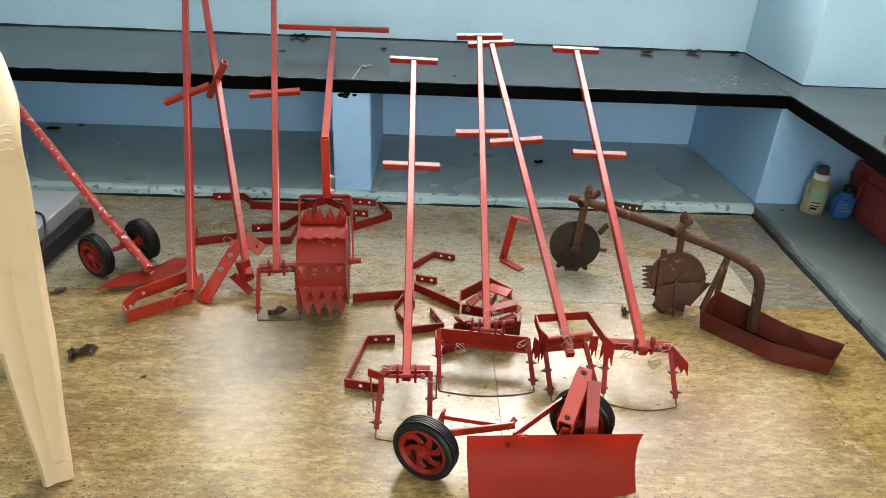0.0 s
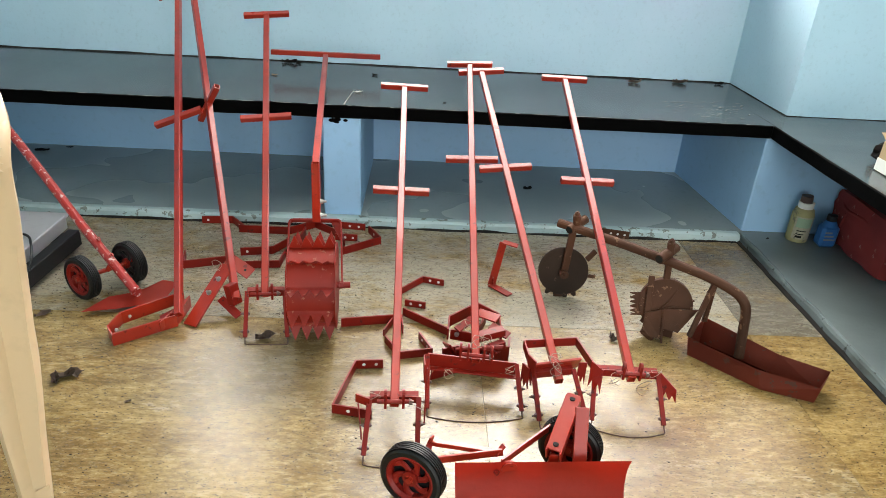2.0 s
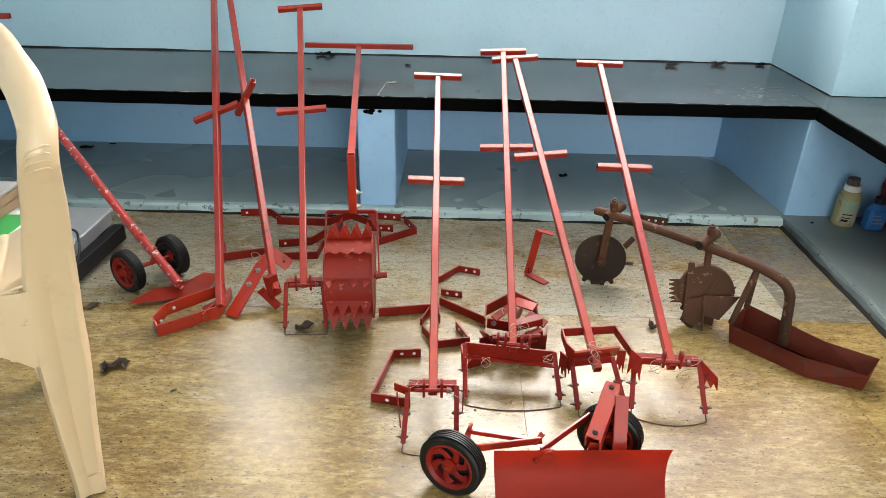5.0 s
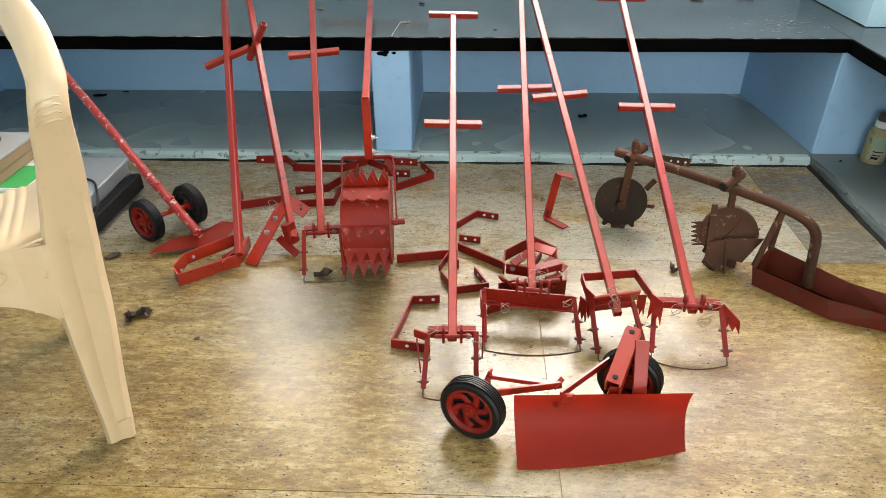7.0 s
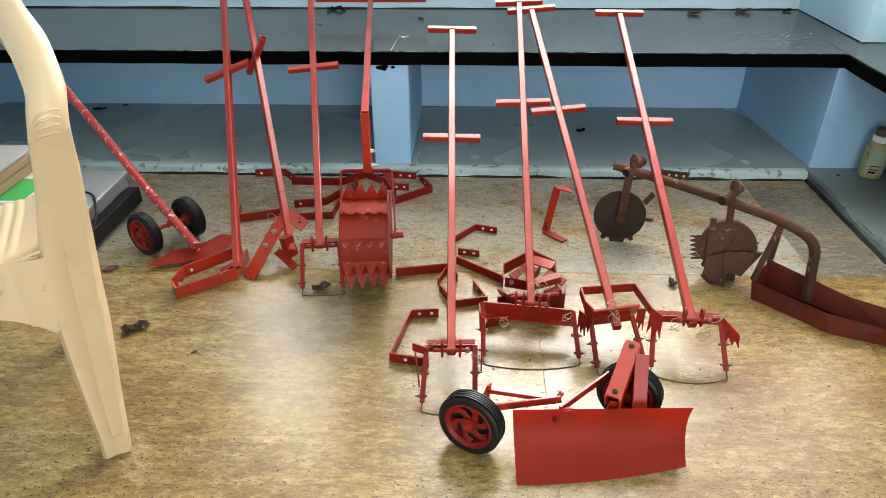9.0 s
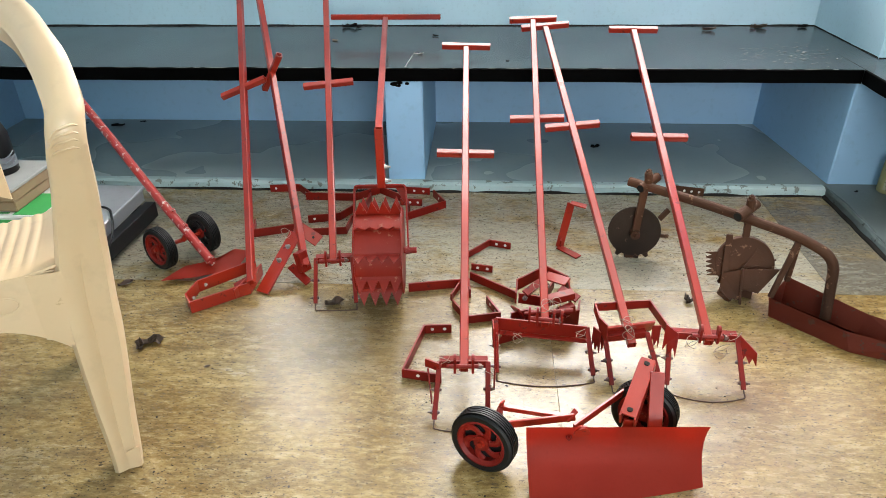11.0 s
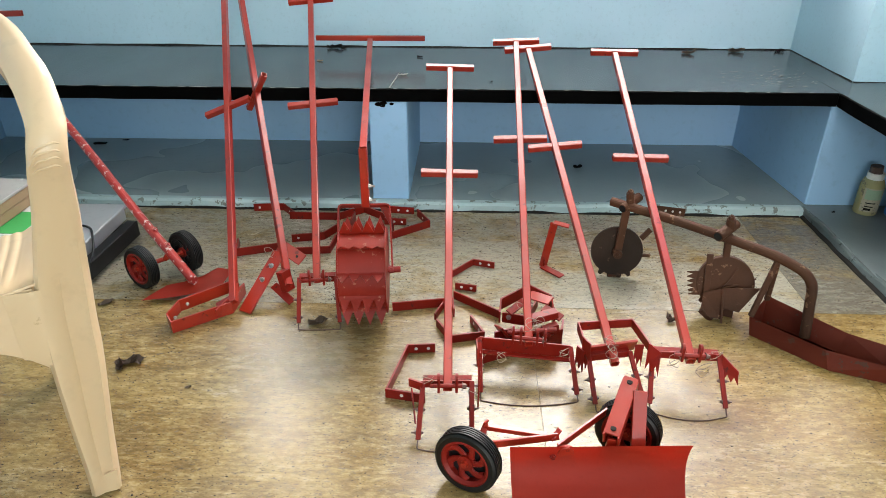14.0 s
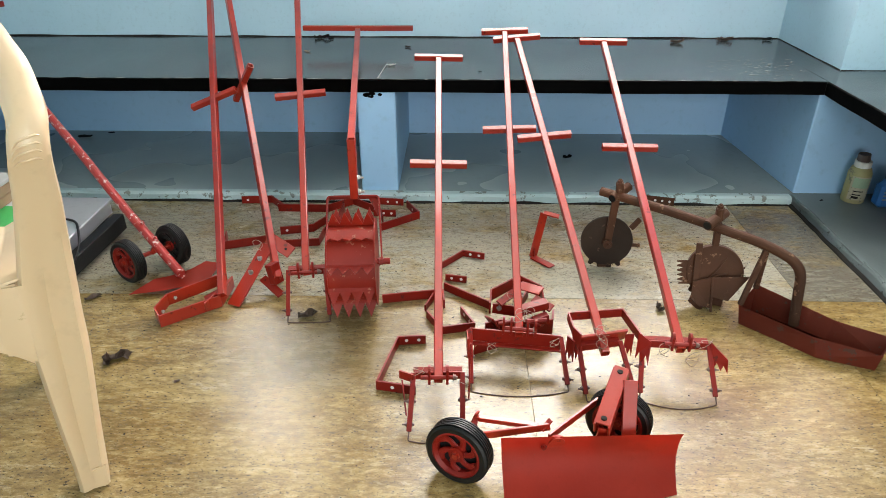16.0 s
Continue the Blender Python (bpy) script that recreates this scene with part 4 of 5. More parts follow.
# open trough
lo = [(-0.430, -0.702), (-0.297, -0.838), (-0.185, -0.882), (-0.150, -0.835), (-0.245, -0.765), (-0.375, -0.640)]
hi = [(-0.436, -0.692), (-0.305, -0.818), (-0.181, -0.886), (-0.122, -0.818), (-0.225, -0.757), (-0.366, -0.618)]
zl = [0.001, 0.001, 0.001, 0.001, 0.001, 0.001]
zh = [0.050, 0.046, 0.046, 0.046, 0.050, 0.066]
bm = bmesh.new()
va = [bm.verts.new((x, y, z)) for (x, y), z in zip(lo, zl)]
vb = [bm.verts.new((x, y, z)) for (x, y), z in zip(hi, zh)]
for k in range(6):
    bm.faces.new((va[k], va[(k + 1) % 6], vb[(k + 1) % 6], vb[k]))
bm.faces.new(va)
bmesh.ops.solidify(bm, geom=bm.faces[:], thickness=0.003)
part("trough", bm, OXIDE, c, "red-oxide painted open sheet trough")

# ---- loose flat-bar brackets on the floor ----
BR = "loose red brackets"


def bracket(points, height, holes=(), label="", mat=None, lean=(0, 0, 1), z=0.001):
    pts = [Vector((p[0], p[1], p[2] if len(p) > 2 else z)) for p in points]
    mat = mat or DEEP_RED
    at = sum(pts, Vector()) / len(pts)
    at.z = 0
    g = thing("bracket", at, label or "bent red flat-bar bracket lying on the stone floor", "bracket", BR)
    part("flat_bar", strip(pts, height, 0.0042, lean), mat, g)
    # white discs put the bright floor seen through the holes into colour
    for seg, t in holes:
        p, q = pts[seg], pts[seg + 1]
        d = (q - p).normalized()
        part("punched_hole", rod(p.lerp(q, t) + Vector(lean) * height * 0.5 - d.cross(Vector(lean)) * 0.0026, p.lerp(q, t) + Vector(lean) * height * 0.5 + d.cross(Vector(lean)) * 0.0026, 0.0042, 10), PAPER, g)
    return g


bracket([(-1.218, -0.800), (-1.284, -0.806), (-1.318, -0.968), (-1.232, -0.984)], 0.024, ((0, 0.25), (0, 0.7), (2, 0.4)), "red flat-bar bracket bent like a trapezoid, with holes")
bracket([(-1.219, -0.693), (-1.181, -0.762), (-1.100, -0.742), (-1.132, -0.672)], 0.022, ((2, 0.3), (2, 0.7)))
bracket([(-1.190, -0.450), (-1.125, -0.372), (-1.062, -0.391)], 0.020, ((1, 0.35), (1, 0.75)))
bracket([(-1.175, -0.510), (-1.116, -0.522)], 0.020, ((0, 0.3), (0, 0.75)))
bracket([(-1.178, -0.560), (-1.055, -0.652)], 0.024)
bracket([(-1.340, -0.627), (-1.214, -0.602), (-1.181, -0.598), (-1.176, -0.650)], 0.026)
bracket([(-1.225, -0.665), (-1.205, -0.605), (-1.190, -0.560)], 0.020, (), "short red flat bar leaning on another bracket")
bracket([(-0.916, -0.380), (-0.905, -0.310, 0.020)], 0.024)
g = thing("bracket", (-0.89, -0.33, 0), "red Z-bent flat bar standing on the floor", "bracket", BR)
part("flat_bar", bar((-0.918, -0.376, 0.003), (-0.888, -0.330, 0.125), 0.026, 0.004, (0.4, -1, 0)), RED, g)
part("bent_foot", bar((-0.920, -0.378, 0.004), (-0.868, -0.434, 0.003), 0.024, 0.004), RED, g)
part("bent_top", bar((-0.889, -0.328, 0.125), (-0.845, -0.340, 0.118), 0.024, 0.004), RED, g)
# heap behind the toothed roller
bracket([(-1.885, -0.022), (-1.783, -0.012), (-1.728, -0.078)], 0.026, ((0, 0.2), (1, 0.6)))
bracket([(-1.745, -0.080), (-1.577, -0.082), (-1.50, -0.020)], 0.026)
bracket([(-1.845, -0.345), (-1.723, -0.302), (-1.722, -0.25)], 0.026)
bracket([(-1.845, -0.345), (-1.862, -0.27)], 0.024)
bracket([(-1.699, -0.247), (-1.60, -0.225), (-1.565, -0.160)], 0.026, ((0, 0.2),))
bracket([(-1.68, -0.330), (-1.565, -0.315), (-1.56, -0.24), (-1.49, -0.215)], 0.024)
bracket([(-1.389, -0.219), (-1.269, -0.126), (-1.314, -0.043)], 0.026, ((1, 0.5),))
bracket([(-1.417, 0.012 - 0.03), (-1.327, -0.028)], 0.024, ((0, 0.4), (0, 0.75)))
bracket([(-1.420, -0.110), (-1.346, -0.114)], 0.024, ((0, 0.45), (0, 0.8)))
bracket([(-1.50, -0.02), (-1.40, -0.10), (-1.385, -0.16)], 0.026)
bracket([(-1.52, -0.26), (-1.512, -0.14)], 0.060, (), "red flat bar standing on its narrow side")
bracket([(-0.512, -0.014, 0.014), (-0.402, -0.014, 0.002)], 0.028, ((0, 0.40), (0, 0.62), (0, 0.85)), "rusty drilled flat bar leaning on the plinth", RUST)
# cluster behind the wide weeder
g = thing("clamp_assembly", (-1.0, -0.70, 0), "heap of red bolted flat-bar clamps tied together", "clamp")
part("hoop", strip([(-1.062, -0.735, 0.045), (-1.058, -0.690, 0.055), (-0.985, -0.640, 0.068), (-0.930, -0.670, 0.055), (-0.925, -0.720, 0.030)], 0.032, 0.004), DEEP_RED, g)
part("hoop", strip([(-1.055, -0.73, 0.045), (-0.995, -0.745, 0.045), (-0.965, -0.680, 0.060)], 0.028, 0.004), DEEP_RED, g)
part("link_plate", bar((-0.985, -0.665, 0.085), (-0.935, -0.705, 0.092), 0.028, 0.005, (0.2, -0.5, 1)), RED, g)
part("link_plate", bar((-0.955, -0.72, 0.082), (-0.912, -0.750, 0.072), 0.024, 0.005, (0.3, -0.5, 1)), DEEP_RED, g)
part("link_plate", bar((-1.040, -0.735, 0.075), (-1.000, -0.700, 0.088), 0.020, 0.005, (-0.2, -0.5, 1)), DEEP_RED, g)
part("base_plate", strip([(-1.075, -0.79, 0.001), (-1.04, -0.775, 0.001), (-0.96, -0.79, 0.001), (-0.912, -0.77, 0.001), (-0.905, -0.73, 0.001)], 0.055, 0.005), DEEP_RED, g)
part("base_plate", strip([(-1.08, -0.80, 0.001), (-1.10, -0.84, 0.001), (-1.02, -0.80, 0.001)], 0.030, 0.004), DEEP_RED, g)
part("side_plate", bar((-0.925, -0.73, 0.03), (-0.960, -0.80, 0.065), 0.034, 0.005, (0.4, 0, 1)), DEEP_RED, g)
part("side_plate", bar((-1.065, -0.75, 0.035), (-1.050, -0.80, 0.060), 0.030, 0.005, (0.8, 0, 0.6)), DEEP_RED, g)
part("tie_block", bar((-0.995, -0.770, 0.078), (-0.925, -0.750, 0.088), 0.024, 0.018), DEEP_RED, g)
part("tie_block", bar((-0.960, -0.790, 0.060), (-0.925, -0.775, 0.066), 0.018, 0.022), DEEP_RED, g)
part("cross_rod", rod((-1.045, -0.80, 0.060), (-0.930, -0.795, 0.070), 0.006), DEEP_RED, g)
for p in ((-0.985, -0.712, 0.085), (-0.945, -0.750, 0.072), (-1.04, -0.740, 0.065), (-0.975, -0.80, 0.055)):
    part("clamp_bolt", bolt(p, (0.1, -0.8, 0.5), 0.0050, 0.010), BOLT, g)
wire_tie(g, (-1.01, -0.76, 0.10), 0.022, 31)
wire_tie(g, (-0.97, -0.79, 0.08), 0.018, 32)
g = thing("bent_plate", (-1.07, -0.80, 0), "pale bent tin strip among the brackets", "metal strip")
part("strip", strip([(-1.105, -0.835, 0.001), (-1.075, -0.80, 0.001), (-1.062, -0.755, 0.02)], 0.030, 0.002, (0.2, -0.3, 1)), CARD, g)

# ---- plastic chair ----
ch = thing("plastic_chair", (-2.05, -1.0, 0), "cream moulded plastic armchair with ribbed arms", "chair")


def loft(rows, bm=None, thick=0.004):
    """A skin through rows of points, thickened."""
    own = bmesh.new()
    vs = [[own.verts.new(p) for p in row] for row in rows]
    for a, b in zip(vs, vs[1:]):
        for k in range(len(a) - 1):
            own.faces.new((a[k], a[k + 1], b[k + 1], b[k]))
    bmesh.ops.recalc_face_normals(own, faces=own.faces)
    own.normal_update()
    if thick:
        rim = [e for e in own.edges if len(e.link_faces) == 1]
        inner = {v: own.verts.new(v.co - v.normal * thick) for v in own.verts[:]}
        for f in own.faces[:]:
            own.faces.new([inner[v] for v in reversed(f.verts)])
        for e in rim:
            p, q = e.verts
            own.faces.new((p, q, inner[q], inner[p]))
    return merged(bm, own)


def smooth_rows(keys, steps=5):
    """Catmull-Rom between key rows of points."""
    out = []
    for n in range(len(keys) - 1):
        p0, p1, p2, p3 = keys[max(0, n - 1)], keys[n], keys[n + 1], keys[min(len(keys) - 1, n + 2)]
        for s in range(steps):
            t = s / steps
            row = []
            for a, b, c_, d in zip(p0, p1, p2, p3):
                a, b, c_, d = Vector(a), Vector(b), Vector(c_), Vector(d)
                row.append(0.5 * (2 * b + (c_ - a) * t + (2 * a - 5 * b + 4 * c_ - d) * t * t + (3 * b - a - 3 * c_ + d) * t ** 3))
            out.append(row)
    out.append([Vector(p) for p in keys[-1]])
    return out


CHAIR_TURN = Matrix.Translation((-1.815, -1.235, 0)) @ Matrix.Rotation(radians(30), 4, "Z")
CHAIR_W = 0.43


def cp(u, v, z):
    """A place on the chair: u to its outer side from a front foot, v backwards."""
    return CHAIR_TURN @ Vector((u, v, z))


def chair_side(flip):
    """Front leg that runs on up into the arm and round to the backrest, with the rear leg."""
    def q(u, v, z):
        return cp(-CHAIR_W - u, v, z) if flip else cp(u, v, z)

    def row(ul, zl, ur, zr, v, deep, drop=0.0, dent=0.0):
        def mid(f, push):
            return q(ul + (ur - ul) * f, v + push, zl + (zr - zl) * f + (0.005 if drop else 0.0))
        return [q(ul + 0.003, v + deep, zl - drop), q(ul, v + 0.008, zl - 0.002), q(ul + 0.007, v, zl), mid(0.27, dent * 0.15), mid(0.46, dent * 1.5), mid(0.70, dent * 0.8), q(ur - 0.009, v, zr), q(ur, v + 0.008, zr - 0.002), q(ur + 0.001, v + deep, zr - drop)]
    keys = [
        row(-0.030, 0.002, 0.021, 0.002, -0.020, 0.040, 0.0, 0.002),
        row(-0.028, 0.055, 0.026, 0.050, -0.017, 0.040, 0.0, 0.006),
        row(-0.030, 0.145, 0.034, 0.125, -0.004, 0.042, 0.0, 0.010),
        row(-0.030, 0.278, 0.051, 0.260, 0.014, 0.046, 0.0, 0.012),
        row(-0.026, 0.358, 0.0565, 0.336, 0.020, 0.048, 0.0, 0.012),
        row(-0.018, 0.420, 0.0625, 0.396, 0.025, 0.050, 0.0, 0.009),
        row(0.000, 0.501, 0.070, 0.478, 0.020, 0.048, 0.0, 0.003),
        row(0.015, 0.569, 0.077, 0.546, 0.010, 0.046, 0.0, -0.002),
        row(0.023, 0.617, 0.080, 0.600, 0.000, 0.046, 0.0, -0.004),
        row(0.029, 0.644, 0.0835, 0.637, -0.010, 0.047, 0.001, -0.005),
    ]
    arm = [
        keys[-1],
        row(0.034, 0.667, 0.088, 0.666, -0.010, 0.046, 0.004, -0.003),
        row(0.040, 0.692, 0.092, 0.696, 0.002, 0.042, 0.014, -0.002),
        row(0.038, 0.713, 0.092, 0.727, 0.030, 0.034, 0.026, -0.002),
        row(0.031, 0.738, 0.086, 0.754, 0.080, 0.024, 0.034, -0.002),
        row(0.019, 0.756, 0.071, 0.774, 0.150, 0.018, 0.036, -0.002),
        row(-0.002, 0.770, 0.050, 0.798, 0.240, 0.014, 0.036, -0.002),
        row(-0.040, 0.782, 0.014, 0.817, 0.330, 0.012, 0.036, -0.002),
        row(-0.085, 0.792, -0.030, 0.827, 0.370, 0.012, 0.036, -0.002),
    ]
    skin = smooth_rows(keys + arm[1:], 6)
    leg = part("side_frame", loft(skin), CREAM, ch, "one-piece front leg and armrest", smooth=True)
    part("foot_cap", loft([[q(-0.002, -0.0215, 0.006), q(0.019, -0.0215, 0.004)], [q(0.000, -0.0195, 0.046), q(0.023, -0.0190, 0.050)]], None, 0.003), CREAM, leg)

    def on_arm(i, f):
        """A place on the arm's face: i along the rows, f across it."""
        a, b = skin[int(i)], skin[int(i) + 1]
        face = [p.lerp(r_, i - int(i)) for p, r_ in zip(a[2:7], b[2:7])]
        at = f * 3.999
        return face[int(at)].lerp(face[int(at) + 1], at - int(at))

    lift = (q(0, -1, 0) - q(0, 0, 0)).normalized() * 0.0006
    for k in range(4):
        pts = [on_arm(49.6 + 2.4 * k + 3.6 * (1 - (1 - f) ** 2), f) + lift for f in (0.02, 0.10, 0.20, 0.32, 0.46, 0.60, 0.74, 0.86, 0.97)]
        part("moulded_rib", sweep(pts, [0.0006, 0.0014, 0.0019, 0.0021, 0.0021, 0.0020, 0.0018, 0.0014, 0.0006], 8), CREAM, leg, smooth=True)
    web = []
    for k in range(7):
        t = k / 6
        web.append([q(-0.062, 0.0285 - 0.006 * t, 0.4255 - t * 0.122), q(-0.044, 0.0262 - 0.006 * t, 0.4255 - t * 0.128), q(-0.026, 0.0228 - 0.006 * t, 0.4250 - t * 0.142), q(-0.012, 0.0232 - 0.008 * t, 0.4245 - t * 0.155), q(0.002, 0.0320 - 0.006 * t, 0.4240 - t * 0.160)])
    part("corner_web", loft(web, None, 0.003), CREAM, leg, smooth=True)
    rear = [[q(-0.085, 0.36 + (0.42 - z) * 0.10, z), q(-0.030, 0.36 + (0.42 - z) * 0.10, z), q(-0.030, 0.32 + (0.42 - z) * 0.10, z)] for z in (0.0, 0.2, 0.35)]
    part("rear_leg", loft(rear), CREAM, ch, smooth=True)


chair_side(False)
chair_side(True)
rows = []
for j in range(15):
    v = 0.030 + 0.33 * j / 14
    rows.append([cp(-0.012 - (CHAIR_W - 0.024) * i / 96, v, 0.428 - 0.048 * j / 14 - 0.012 * math.sin(math.pi * i / 96) + 0.0016 * math.sin(i * math.pi / 2.5) * min(1, max(0, (j - 1) / 3)) * (1 if 8 < i < 88 else 0) + 0.008 * max(0, (j - 11) / 3) ** 2 + 0.012 * max(0, abs(i - 48) / 48 - 0.84) / 0.16 * (0.3 + 0.7 * j / 14)) for i in range(97)])
part("seat", loft(rows), CREAM, ch, smooth=True)
rows = []
for j in range(6):
    t = j / 5
    rows.append([cp(-0.020 - (CHAIR_W - 0.040) * i / 24, 0.030 - 0.006 * t, 0.427 - t * (0.080 + 0.085 * abs(i / 12 - 1) ** 3.0)) for i in range(25)])
apron = part("apron", loft(rows), CREAM, ch, smooth=True)
ring = [cp(-0.105 + 0.026 * math.cos(a), 0.0155, 0.388 + 0.015 * math.sin(a)) for a in (2 * math.pi * k / 24 for k in range(25))]
part("moulded_oval", sweep(ring, 0.0010, 6, up=(0, 1, 0.1)), CREAM, apron)
rows = []
for j in range(10):
    z = 0.43 + 0.40 * j / 9
    rows.append([cp(-0.090 - (CHAIR_W - 0.18) * i / 16, 0.36 + 0.04 * j / 9 + 0.03 * math.sin(math.pi * i / 16), z + 0.03 * math.sin(math.pi * i / 16)) for i in range(17)])
part("backrest", loft(rows), CREAM, ch, smooth=True)

# ---- behind the chair: weighing scale, papers, bottle ----
s = thing("platform_scale", (-2.33, -0.36, 0), "stainless platform weighing scale on a black frame", "scale")
part("weigh_plate", box(-2.56, -2.236, -0.50, -0.195, 0.088, 0.100, 0.003), BRUSHED, s)
part("plate_skirt", box(-2.553, -2.243, -0.493, -0.202, 0.050, 0.088, 0.002), BRUSHED, s)
for y in (-0.46, -0.235):
    part("frame_rail", bar((-2.54, y, 0.030), (-2.215, y, 0.030), 0.030, 0.024, (0, 0, 1), 0.002), BLACK, s)
part("frame_rail", bar((-2.220, -0.55, 0.040), (-2.205, -0.24, 0.040), 0.034, 0.050, (0, 0, 1), 0.002), BLACK, s)
for x in (-2.53, -2.25):
    for y in (-0.46, -0.235):
        part("rubber_foot", rod((x, y, 0.0), (x, y, 0.022), 0.014), RUBBER, s)
cab = thing("cable", (-2.26, -0.50, 0), "black cable looped over the scale plate", "cable")
part("cable_loop", sweep(rounded([(-2.36, -0.38, 0.104), (-2.31, -0.352, 0.104), (-2.262, -0.372, 0.105), (-2.226, -0.43, 0.104), (-2.196, -0.490, 0.092), (-2.196, -0.545, 0.055), (-2.24, -0.575, 0.012), (-2.34, -0.59, 0.006)], 0.03, 4), 0.0035, 8), BLACK, cab)
st = thing("printed_packet", (-2.46, -0.45, 0.10), "green and white printed packet under the carton", "packet")
part("packet_body", box(-2.58, -2.352, -0.545, -0.355, 0.1005, 0.165, 0.004), PAPER, st)
part("packet_print", box(-2.50, -2.36, -0.5485, -0.5455, 0.112, 0.155), GREEN, st)
part("packet_print", box(-2.440, -2.358, -0.535, -0.40, 0.1652, 0.1662), GREEN, st)
for k in range(4):
    part("print_bar", box(-2.50 + 0.004 * k, -2.455, -0.53 + 0.02 * k, -0.522 + 0.02 * k, 0.1652, 0.1660), GREEN, st)
st = thing("carton", (-2.57, -0.42, 0.166), "flat dusty carton stacked on a printed packet", "carton")
part("carton_body", box(-2.72, -2.432, -0.522, -0.322, 0.1668, 0.196, 0.003), CARD, st)
part("carton_layer", box(-2.722, -2.428, -0.525, -0.320, 0.198, 0.226, 0.003), CARD, st)
part("carton_lid", box(-2.724, -2.425, -0.527, -0.318, 0.227, 0.236, 0.002), LID, st)
bo = thing("bottle", (-2.545, -0.405, 0.236), "black bottle with a grey printed label", "bottle")
BB = Vector((-2.528, -0.405, 0.2365))
part("bottle_body", sweep([BB + Vector((0, 0, z)) for z in (0, 0.004, 0.11, 0.14, 0.155, 0.18)], [0.042, 0.046, 0.046, 0.037, 0.019, 0.018], 24, up=(0, 1, 0)), BLACK, bo, smooth=True)
part("label_band", sweep([BB + Vector((0, 0, z)) for z in (0.02, 0.050)], [0.0466, 0.0466], 24, False, up=(0, 1, 0)), GREY, bo)
for k in range(3):
    part("label_swirl", sweep([BB + Vector((0.0472 * math.cos(a), 0.0472 * math.sin(a), 0.030 + k * 0.014 + 0.008 * math.sin(3 * a))) for a in (radians(-110 + 10 * j) for j in range(13))], 0.0018, 6), GREY, bo)
for k in range(5):
    a = radians(-75 + 9 * k)
    part("print_bar", sweep([BB + Vector((0.0468 * math.cos(a), 0.0468 * math.sin(a), 0.080 + 0.003 * k)), BB + Vector((0.0468 * math.cos(a), 0.0468 * math.sin(a), 0.092 + 0.003 * k))], 0.0012, 6), PAPER, bo)
part("cap", rod(BB + Vector((0, 0, 0.172)), BB + Vector((0, 0, 0.200)), 0.021, 20), BLACK, bo)

# ---- on the wing plinth ----
bo = thing("bottle", (0.195, -0.012, SHELF_Z), "yellow plastic bottle with a pale label and torn brown top", "bottle")
BX, BY, Z0 = 0.195, -0.012, SHELF_Z + 0.001
part("bottle_body", sweep([(BX, BY, Z0 + z) for z in (0, 0.004, 0.10, 0.118, 0.124)], [0.034, 0.036, 0.036, 0.030, 0.022], 24, up=(0, 1, 0)), YELLOW, bo, smooth=True)
rows = []
for z in (0.014, 0.096):
    rows.append([(BX + 0.0365 * math.cos(a), BY + 0.0365 * math.sin(a), Z0 + z) for a in (radians(-150 + 12 * k) for k in range(13))])
lab = part("label", loft(rows, None, 0.0006), LABEL, bo)
rows = [[(BX + 0.0373 * math.cos(a), BY + 0.0373 * math.sin(a), Z0 + z) for a in (radians(-140 + 10 * k) for k in range(9))] for z in (0.058, 0.092)]
part("label_panel", loft(rows, None, 0.0004), PALE_GREEN, lab)
for k in range(3):
    z, a0 = 0.020 + k * 0.012, -130
    rows = [[(BX + 0.0374 * math.cos(a), BY + 0.0374 * math.sin(a), Z0 + z + dz) for a in (radians(a0 + 8 * j) for j in range(5 + (k * 5) % 4))] for dz in (0, 0.0035 if k else 0.008)]
    part("print_bar", loft(rows, None, 0.0003), CHAR, lab)
part("neck", sweep([(BX, BY, Z0 + z) for z in (0.120, 0.142)], [0.025, 0.026], 20, up=(0, 1, 0)), PAPER, bo)
part("cap", rough_edge_slab(rod((BX - 0.002, BY, Z0 + 0.138), (BX - 0.004, BY, Z0 + 0.166), 0.021, 16, None, 0.019), 0.004, 4), BROWN, bo)
bo = thing("jug", (0.272, -0.055, SHELF_Z), "small blue plastic jug with a black cap", "jug")
part("jug_body", box(0.242, 0.302, -0.080, -0.030, SHELF_Z + 0.001, SHELF_Z + 0.082, 0.010), BLUE, bo)
part("shoulder", sweep([(0.272, -0.055, SHELF_Z + z) for z in (0.078, 0.094, 0.098)], [0.026, 0.018, 0.014], 16, up=(0, 1, 0)), BLUE, bo, smooth=True)
part("cap", rod((0.272, -0.055, SHELF_Z + 0.095), (0.272, -0.055, SHELF_Z + 0.116), 0.016, 16), BLACK, bo)
for k in range(3):
    part("print_bar", box(0.250, 0.290 - 0.008 * k, -0.0808, -0.0802, SHELF_Z + 0.030 + k * 0.013, SHELF_Z + 0.036 + k * 0.013), GREY, bo)
bd = thing("cloth_bundle", (0.42, -0.22, SHELF_Z), "dark red printed cloth bundle tied with cord", "bundle")
bm = bmesh.new()
bmesh.ops.create_cube(bm, size=1)
bmesh.ops.subdivide_edges(bm, edges=bm.edges[:], cuts=9, use_grid_fill=True)
for v in bm.verts:
    p = Vector(v.co)
    r = max(abs(p.x), abs(p.y), abs(p.z))
    q = p.lerp(p.normalized() * 0.58, 0.25)
    q += p.normalized() * 0.035 * noise.noise(p * 5) + p.normalized() * 0.02 * noise.noise(p * 12)
    v.co = Vector((0.415, -0.150, SHELF_Z + 0.098)) + Matrix.Rotation(radians(-3), 3, "Z") @ Vector((q.x * 0.22, q.y * 0.36, q.z * 0.19))
    v.co.z = max(v.co.z, SHELF_Z + 0.001)
